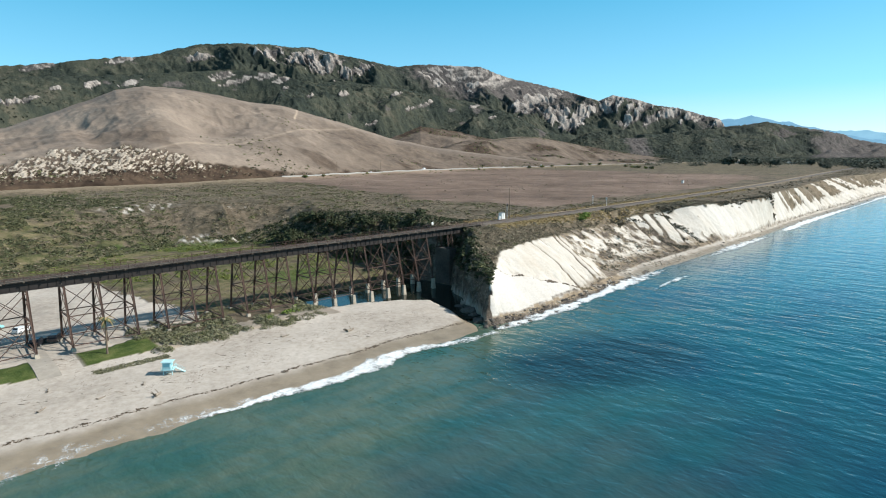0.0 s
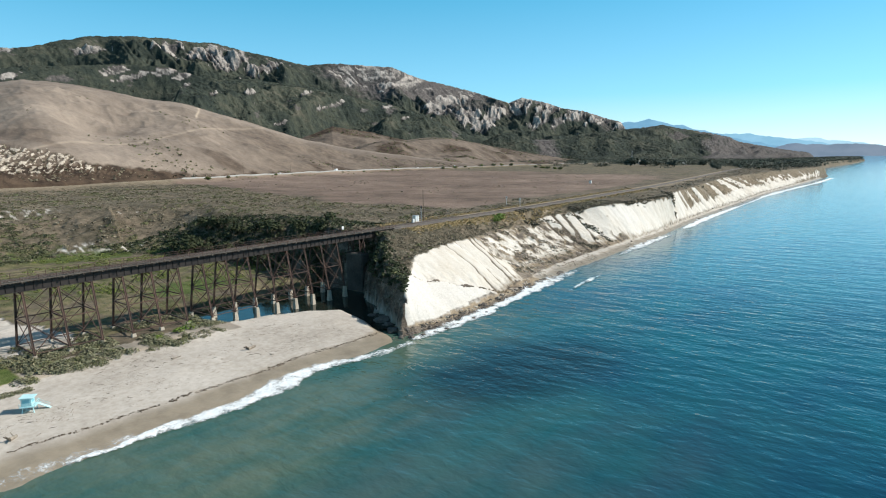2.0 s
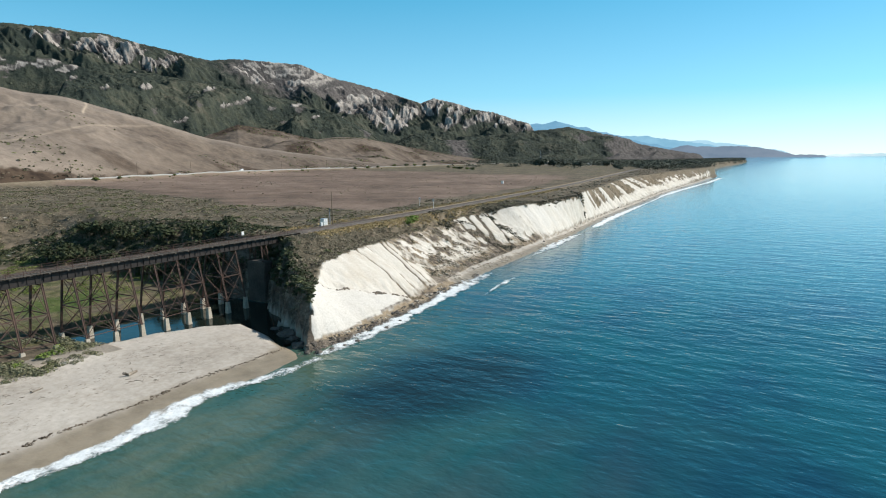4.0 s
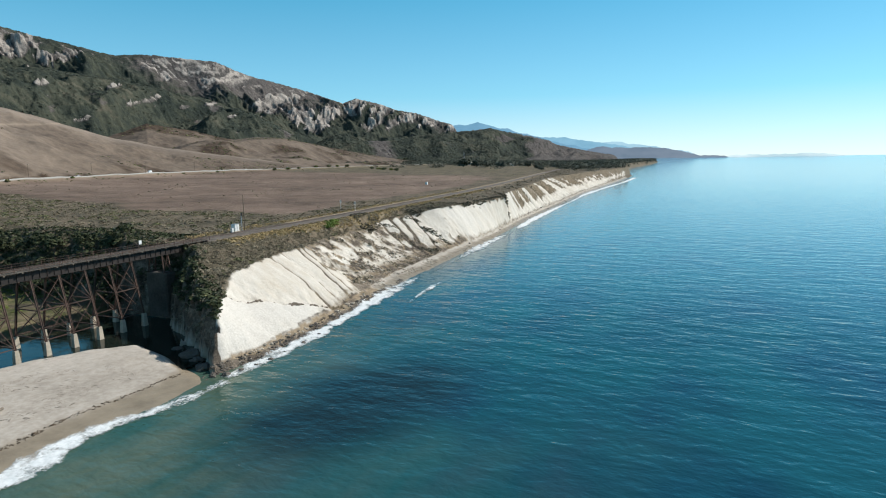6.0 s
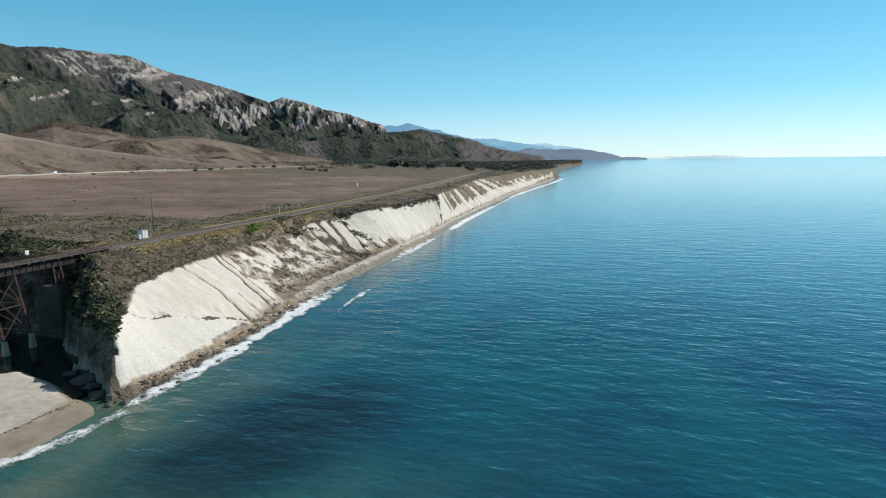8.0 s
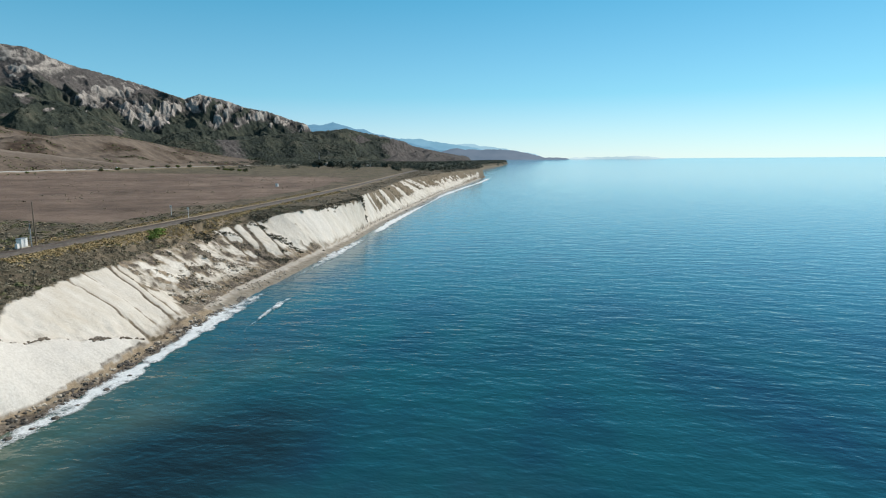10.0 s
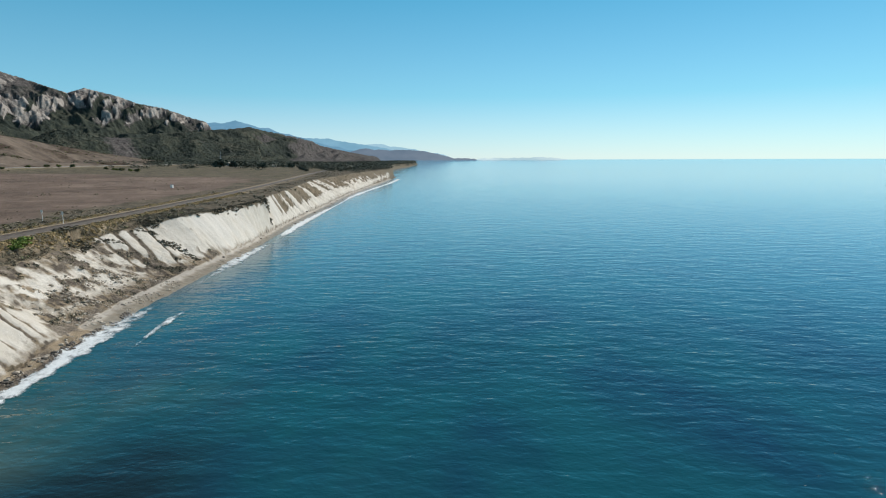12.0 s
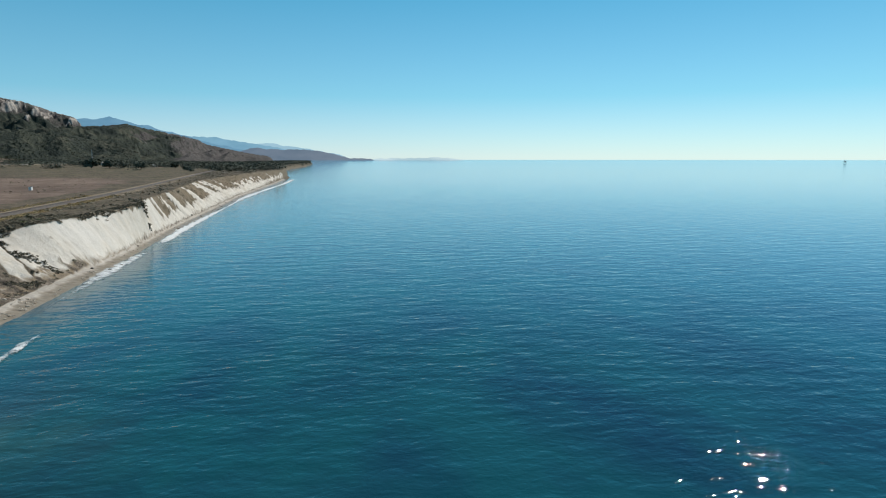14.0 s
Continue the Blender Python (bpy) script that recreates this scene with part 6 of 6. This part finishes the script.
def lifeguard_tower(x, y, turn):
    t = empty("lifeguard_tower", pose(x, y, height(x, y), 0, 0, turn) @ Matrix.Scale(0.72, 4), label="pale aqua wooden lifeguard tower on stilts on the sand", category="lifeguard tower")
    for sx in (-1.0, 1.0):
        for sy in (-1.0, 1.0):
            part("leg", beam_bm((sx * 1.25, sy * 1.25, -0.3), (sx, sy, 1.35), 0.14, 0.14), AQUA, t)
    for s in (-1, 1):
        part("cross_brace", beam_bm((-1.2, s * 1.2, 0.1), (1.05, s * 1.05, 1.25), 0.08, 0.05), AQUA, t)
        part("cross_brace", beam_bm((1.2, s * 1.2, 0.1), (-1.05, s * 1.05, 1.25), 0.08, 0.05), AQUA, t)
    part("platform", box_bm((3.1, 3.1, 0.14), (0, 0, 1.4), 0.02), AQUA, t)
    part("cabin", box_bm((2.1, 2.1, 1.9), (-0.25, 0, 2.42), 0.03), AQUA, t)
    for s in (-1, 1):
        part("shutter", box_bm((1.5, 0.06, 0.85), (-0.25, s * 1.08, 2.7), 0.02), AQUA_DARK, t)
    part("shutter", box_bm((0.06, 1.5, 0.85), (0.83, 0, 2.7), 0.02), AQUA_DARK, t)
    bm = box_bm((2.9, 2.8, 0.12), (0, 0, 0), 0.02)
    bmesh.ops.transform(bm, matrix=pose(-0.1, 0, 3.5, 0, 4, 0), verts=bm.verts)
    part("roof", bm, AQUA, t, "flat pale aqua roof")
    for a, b in (((1.5, -1.5), (1.5, 1.5)), ((-1.5, -1.5), (1.5, -1.5)), ((-0.2, 1.5), (1.5, 1.5))):
        for z in (1.95, 2.35):
            part("handrail", beam_bm((*a, z), (*b, z), 0.06, 0.06), AQUA, t)
    for px, py in ((1.5, -1.5), (1.5, 1.5), (-1.5, -1.5), (0, -1.5)):
        part("rail_post", box_bm((0.09, 0.09, 0.95), (px, py, 1.9)), AQUA, t)
    part("ramp", beam_bm((1.5, 0.9, 1.38), (3.9, 0.9, 0.05), 0.9, 0.08), AQUA, t, "sloping plank ramp")
    for s in (0.45, 1.35):
        part("ramp_rail", beam_bm((1.5, s, 2.2), (3.8, s, 0.85), 0.06, 0.06), AQUA, t)


lifeguard_tower(48.7, 107.0, -35)

# ---------------------------------------------------------------- vehicles
GLASS = worn("dark_car_glass", (0.012, 0.014, 0.016), (0.03, 0.034, 0.038), 1.0, 0.08, 0.0, 0.0)
TYRE = worn("black_tyre_rubber", (0.012, 0.012, 0.012), (0.03, 0.03, 0.03), 0.2, 0.9, 0.0, 0.0)


def paint(name, c):
    return worn(name, tuple(v * 0.85 for v in c), c, 1.0, 0.28, 0.0, 0.0)


BLACK_CAR, WHITE_CAR, TEAL_CAR, SILVER_CAR = paint("black_car_paint", (0.022, 0.022, 0.026)), paint("white_car_paint", (0.78, 0.78, 0.78)), paint("teal_car_paint", (0.30, 0.66, 0.68)), paint("silver_car_paint", (0.45, 0.46, 0.47))


def car(x, y, z, turn, material, label, size=(4.7, 1.9, 1.7), van=False, group="parked cars"):
    length, width, tall = size
    t = empty("van" if van else "car", pose(x, y, z, 0, 0, turn), label=label, category="van" if van else "car", group=group)
    hl, hw = length / 2, width / 2
    side = [(-hl, 0.35), (-hl, 0.95), (-hl * 0.93, tall * 0.97 if van else 1.05), (-hl * 0.8, tall), (hl * 0.1, tall), (hl * (0.62 if van else 0.42), 1.02), (hl * 0.94, 0.92), (hl, 0.7), (hl, 0.35)]
    bm = bmesh.new()
    rows = [[bm.verts.new((px, s * hw * (0.84 if pz > 1.1 else 1.0), pz)) for px, pz in side] for s in (-1, 1)]
    n = len(side)
    for k in range(n):
        bm.faces.new((rows[0][k], rows[0][(k + 1) % n], rows[1][(k + 1) % n], rows[1][k]))
    bm.faces.new(rows[0][::-1])
    bm.faces.new(rows[1])
    bmesh.ops.recalc_face_normals(bm, faces=bm.faces)
    part("body", bm, material, t)
    for s in (-1, 1):
        part("side_window", beam_bm((-hl * 0.72, s * hw * 0.9, tall * 0.8), (hl * 0.16, s * hw * 0.9, tall * 0.8), tall * 0.24, 0.06), GLASS, t)
        for px in (-hl * 0.62, hl * 0.62):
            w = part("wheel", rod_bm((px, s * (hw - 0.22), 0.34), (px, s * (hw + 0.01), 0.34), 0.34, 0.34, 14), TYRE, t)
            part("rim", rod_bm((px, s * (hw - 0.05), 0.34), (px, s * (hw + 0.02), 0.34), 0.2, 0.2, 10), GALVANISED, w)
    part("windscreen", beam_bm((hl * 0.13, 0, tall * 0.99), (hl * 0.40, 0, 1.06), hw * 1.55, 0.05), GLASS, t)
    part("rear_window", beam_bm((-hl * 0.945, 0, 1.1), (-hl * 0.83, 0, tall * 0.96), hw * 1.5, 0.05), GLASS, t)
    for s in (-1, 1):
        part("headlight", box_bm((0.08, 0.36, 0.16), (hl, s * hw * 0.68, 0.74)), GALVANISED, t)
        part("tail_light", box_bm((0.06, 0.22, 0.2), (-hl, s * hw * 0.78, 0.85)), RUST, t)
    return t


car(33.2, 140.5, height(33.2, 140.5) + 0.1, 62, BLACK_CAR, "black sport utility car parked in the trestle's shade")
car(36.6, 141.2, height(36.6, 141.2) + 0.1, 62, BLACK_CAR, "black sport utility car parked in the trestle's shade")
car(32.6, 154.5, height(32.6, 154.5), 30, WHITE_CAR, "white car parked on the sandy lot", (4.0, 1.75, 1.5))
car(27.0, 160.5, height(27.0, 160.5), 20, TEAL_CAR, "pale aqua van parked on the sandy lot", (5.4, 2.0, 2.2), True)
for hx0, side, mat, label, big in ((575, 2.8, WHITE_CAR, "white truck driving on the highway", True), (455, -2.8, SILVER_CAR, "silver car driving on the highway", False), (790, 2.8, WHITE_CAR, "white car driving on the highway", False), (905, -2.8, WHITE_CAR, "white van driving on the highway", True)):
    hy = float(table(ROAD, hx0)) + side
    slope = math.degrees(math.atan2(float(table(ROAD, hx0 + 8) - table(ROAD, hx0 - 8)), 16))
    car(hx0, hy, height(hx0, hy - side) + 0.36, slope + (180 if side > 0 else 0), mat, label, (7.0, 2.3, 2.9) if big else (4.7, 1.9, 1.6), big, "highway traffic")


# ---------------------------------------------------------------- palm, poles, boxes
def palm(x, y, tall):
    t = empty("palm_tree", pose(x, y, height(x, y)), label="slender palm with a small ragged crown beside the trestle", category="palm tree")
    bm = bmesh.new()
    for k in range(6):
        rod_bm((0.05 * k, 0, tall * k / 6 - 0.1), (0.05 * (k + 1), 0, tall * (k + 1) / 6), 0.24 - 0.02 * k, 0.21 - 0.02 * k, 8, bm)
    part("trunk", bm, POLE_WOOD, t)
    g = random.Random(3)
    for k in range(26):
        a, up = g.random() * 6.28, g.uniform(-0.9, 0.9)
        bm = bmesh.new()
        last = None
        for s in range(6):
            f = s / 5
            r, z = 1.7 * f, tall + up * f * 1.3 - 1.1 * f * f
            w = 0.3 * math.sin(math.pi * min(f + 0.12, 1)) + 0.02
            ca, sa2 = math.cos(a), math.sin(a)
            row = [bm.verts.new((0.3 + r * ca - w * sa2, r * sa2 + w * ca, z - 0.1)), bm.verts.new((0.3 + r * ca, r * sa2, z)), bm.verts.new((0.3 + r * ca + w * sa2, r * sa2 - w * ca, z - 0.1))]
            if last:
                bm.faces.new((last[0], row[0], row[1], last[1]))
                bm.faces.new((last[1], row[1], row[2], last[2]))
            last = row
        part("frond", bm, GREEN if k % 3 else STRAW, t)


palm(42.6, 125.0, 7.6)


def utility_pole(x, y, z, tall, arm, label, thick=0.16):
    t = empty("utility_pole", pose(x, y, z), label=label, category="pole")
    part("pole", rod_bm((0, 0, -0.5), (0, 0, tall), thick, thick * 0.65, 10), POLE_WOOD, t)
    if arm:
        part("crossarm", box_bm((0.12, 2.4, 0.14), (0, 0, tall - 0.6), 0.01), POLE_WOOD, t)
        for s in (-1.0, -0.4, 0.4, 1.0):
            part("insulator", rod_bm((0, s, tall - 0.53), (0, s, tall - 0.3), 0.06, 0.04, 8), GALVANISED, t)


utility_pole(190.6, 141.6, height(190.6, 141.6), 12.0, False, "tall thin pole beside the railway", 0.14)
for k, (px, side) in enumerate(((322, 14), (405, 14), (490, 14), (580, 14), (680, 14), (800, 14))):
    py = float(table(ROAD, px)) + side
    utility_pole(px, py, height(px, py), 15.0, True, "wooden power pole beside the highway", 0.2)


def signal_cabinet(x, y):
    t = empty("signal_cabinet", pose(x, y, height(x, y), 0, 0, 4), label="white metal railway signal cabinet on a gravel pad", category="cabinet")
    part("plinth", box_bm((3.0, 2.2, 0.4), (0, 0, 0.1), 0.03), CONCRETE, t)
    part("body", box_bm((2.2, 1.5, 2.2), (0, 0, 1.4), 0.03), WHITE_PAINT, t)
    part("roof", box_bm((2.4, 1.7, 0.12), (0, 0, 2.56), 0.03), GALVANISED, t)
    for s in (-0.5, 0.5):
        d = part("door", box_bm((0.9, 0.04, 1.9), (s, -0.77, 1.4), 0.01), WHITE_PAINT, t)
        part("handle", box_bm((0.04, 0.05, 0.2), (s - 0.3, -0.81, 1.4)), GALVANISED, d)
    part("small_box", box_bm((0.8, 0.7, 1.3), (-1.9, -0.2, 0.75), 0.03), WHITE_PAINT, t)


signal_cabinet(186.8, 142.2)


def signal_mast(x, y, tall):
    t = empty("signal_mast", pose(x, y, height(x, y)), label="dark railway signal mast with a ladder", category="signal")
    part("mast", rod_bm((0, 0, -0.3), (0, 0, tall), 0.13, 0.1, 10), GALVANISED, t)
    part("signal_head", box_bm((0.25, 0.5, 1.1), (0.1, 0, tall - 0.7), 0.05), DARK_STEEL, t)
    for s in (-0.2, 0.2):
        part("ladder_rail", rod_bm((-0.4, s, 0), (-0.2, s, tall - 1), 0.03, 0.03, 6), GALVANISED, t)
    for k in range(9):
        part("rung", rod_bm((-0.38 + 0.02 * k, -0.2, 0.4 + 0.5 * k), (-0.38 + 0.02 * k, 0.2, 0.4 + 0.5 * k), 0.02, 0.02, 5), GALVANISED, t)


signal_mast(187.9, 140.4, 6.4)


def whistle_post(x, y, tall):
    t = empty("whistle_post", pose(x, y, height(x, y), 0, 0, 180), label="white post with a small board beside the railway", category="post", group="railway posts")
    part("post", box_bm((0.14, 0.14, tall + 0.4), (0, 0, tall / 2 - 0.2), 0.01), WHITE_PAINT, t)
    part("board", box_bm((0.06, 0.8, 0.7), (0.1, 0, tall - 0.4), 0.01), WHITE_PAINT, t)
    part("arm", box_bm((0.08, 1.2, 0.1), (0.1, 0, tall - 1.1), 0.01), WHITE_PAINT, t)


whistle_post(273.5, 156.5, 4.2)
whistle_post(266.6, 144.5, 4.4)
t = empty("equipment_box", pose(515, 221, height(515, 221)), label="small white equipment box in the dry field", category="box")
part("body", box_bm((1.8, 1.8, 2.3), (0, 0, 1.2), 0.04), WHITE_PAINT, t)
part("roof", box_bm((2.0, 2.0, 0.14), (0, 0, 2.42), 0.03), GALVANISED, t)


# ---------------------------------------------------------------- far buildings, mast, oil platform
def house(x, y, size, turn, label):
    w, d, h = size
    t = empty("house", pose(x, y, height(x, y), 0, 0, turn), label=label, category="house", group="far houses")
    part("wall", box_bm((w, d, h), (0, 0, h / 2 - 0.3)), WHITE_PAINT, t)
    bm = bmesh.new()
    p = [bm.verts.new(c) for c in ((-w / 2 - 0.5, -d / 2 - 0.5, h - 0.3), (w / 2 + 0.5, -d / 2 - 0.5, h - 0.3), (w / 2 + 0.5, d / 2 + 0.5, h - 0.3), (-w / 2 - 0.5, d / 2 + 0.5, h - 0.3), (-w / 2, 0, h + d * 0.25), (w / 2, 0, h + d * 0.25))]
    for f in ((0, 1, 5, 4), (2, 3, 4, 5), (1, 2, 5), (3, 0, 4), (3, 2, 1, 0)):
        bm.faces.new([p[i] for i in f])
    part("roof", bm, PAVING, t)
    for k in (-0.3, 0.1, 0.35):
        part("window", box_bm((1.6, 0.1, 1.3), (k * w, -d / 2 - 0.02, h * 0.5)), GLASS, t)


house(1700, 560, (22, 11, 6), 20, "pale house among the far trees")
house(1790, 640, (26, 12, 6), -15, "pale house among the far trees")
house(1640, 470, (16, 9, 5), 40, "pale house among the far trees")


def radio_mast(x, y, tall):
    t = empty("radio_mast", pose(x, y, height(x, y)), label="tall lattice radio mast above the far trees", category="mast")
    for a in range(3):
        ca, sa2 = math.cos(a * 2.094), math.sin(a * 2.094)
        part("leg", beam_bm((3 * ca, 3 * sa2, -0.5), (0.7 * ca, 0.7 * sa2, tall), 0.3, 0.3), GALVANISED, t)
    for k in range(10):
        f0, f1 = k / 10, (k + 1) / 10
        for a in range(3):
            r0, r1, a0, a1 = 3 - 2.3 * f0, 3 - 2.3 * f1, a * 2.094, (a + 1) * 2.094
            part("brace", beam_bm((r0 * math.cos(a0), r0 * math.sin(a0), tall * f0), (r1 * math.cos(a1), r1 * math.sin(a1), tall * f1), 0.15, 0.15), GALVANISED, t)


radio_mast(1560, 580, 38)


def oil_platform(x, y, z):
    t = empty("oil_platform", pose(x, y, z, 0, 0, 30) @ Matrix.Scale(0.45, 4), label="dark oil platform standing far out at sea", category="oil platform")
    for sx in (-11, 11):
        for sy in (-8, 8):
            part("leg", rod_bm((sx, sy, -3), (sx * 0.9, sy * 0.9, 14), 1.1, 1.0, 8), DARK_STEEL, t)
    part("lower_deck", box_bm((30, 22, 2), (0, 0, 13)), DARK_STEEL, t)
    part("upper_deck", box_bm((27, 20, 6), (0, 0, 18)), STEEL, t)
    part("module", box_bm((9, 8, 6), (-7, 2, 24)), DARK_STEEL, t)
    part("derrick", rod_bm((6, 0, 21), (6, 0, 38), 3, 0.8, 4), DARK_STEEL, t)
    part("crane", beam_bm((-10, -6, 24), (-20, -10, 32), 0.8, 0.8), STEEL, t)


PX, PY = 69 + 3900 * math.cos(radians(-43.4)), 10 + 3900 * math.sin(radians(-43.4))
oil_platform(PX, PY, 31.0 * ((math.hypot(PX - 60, PY) - 1500) / 3340) ** 2)
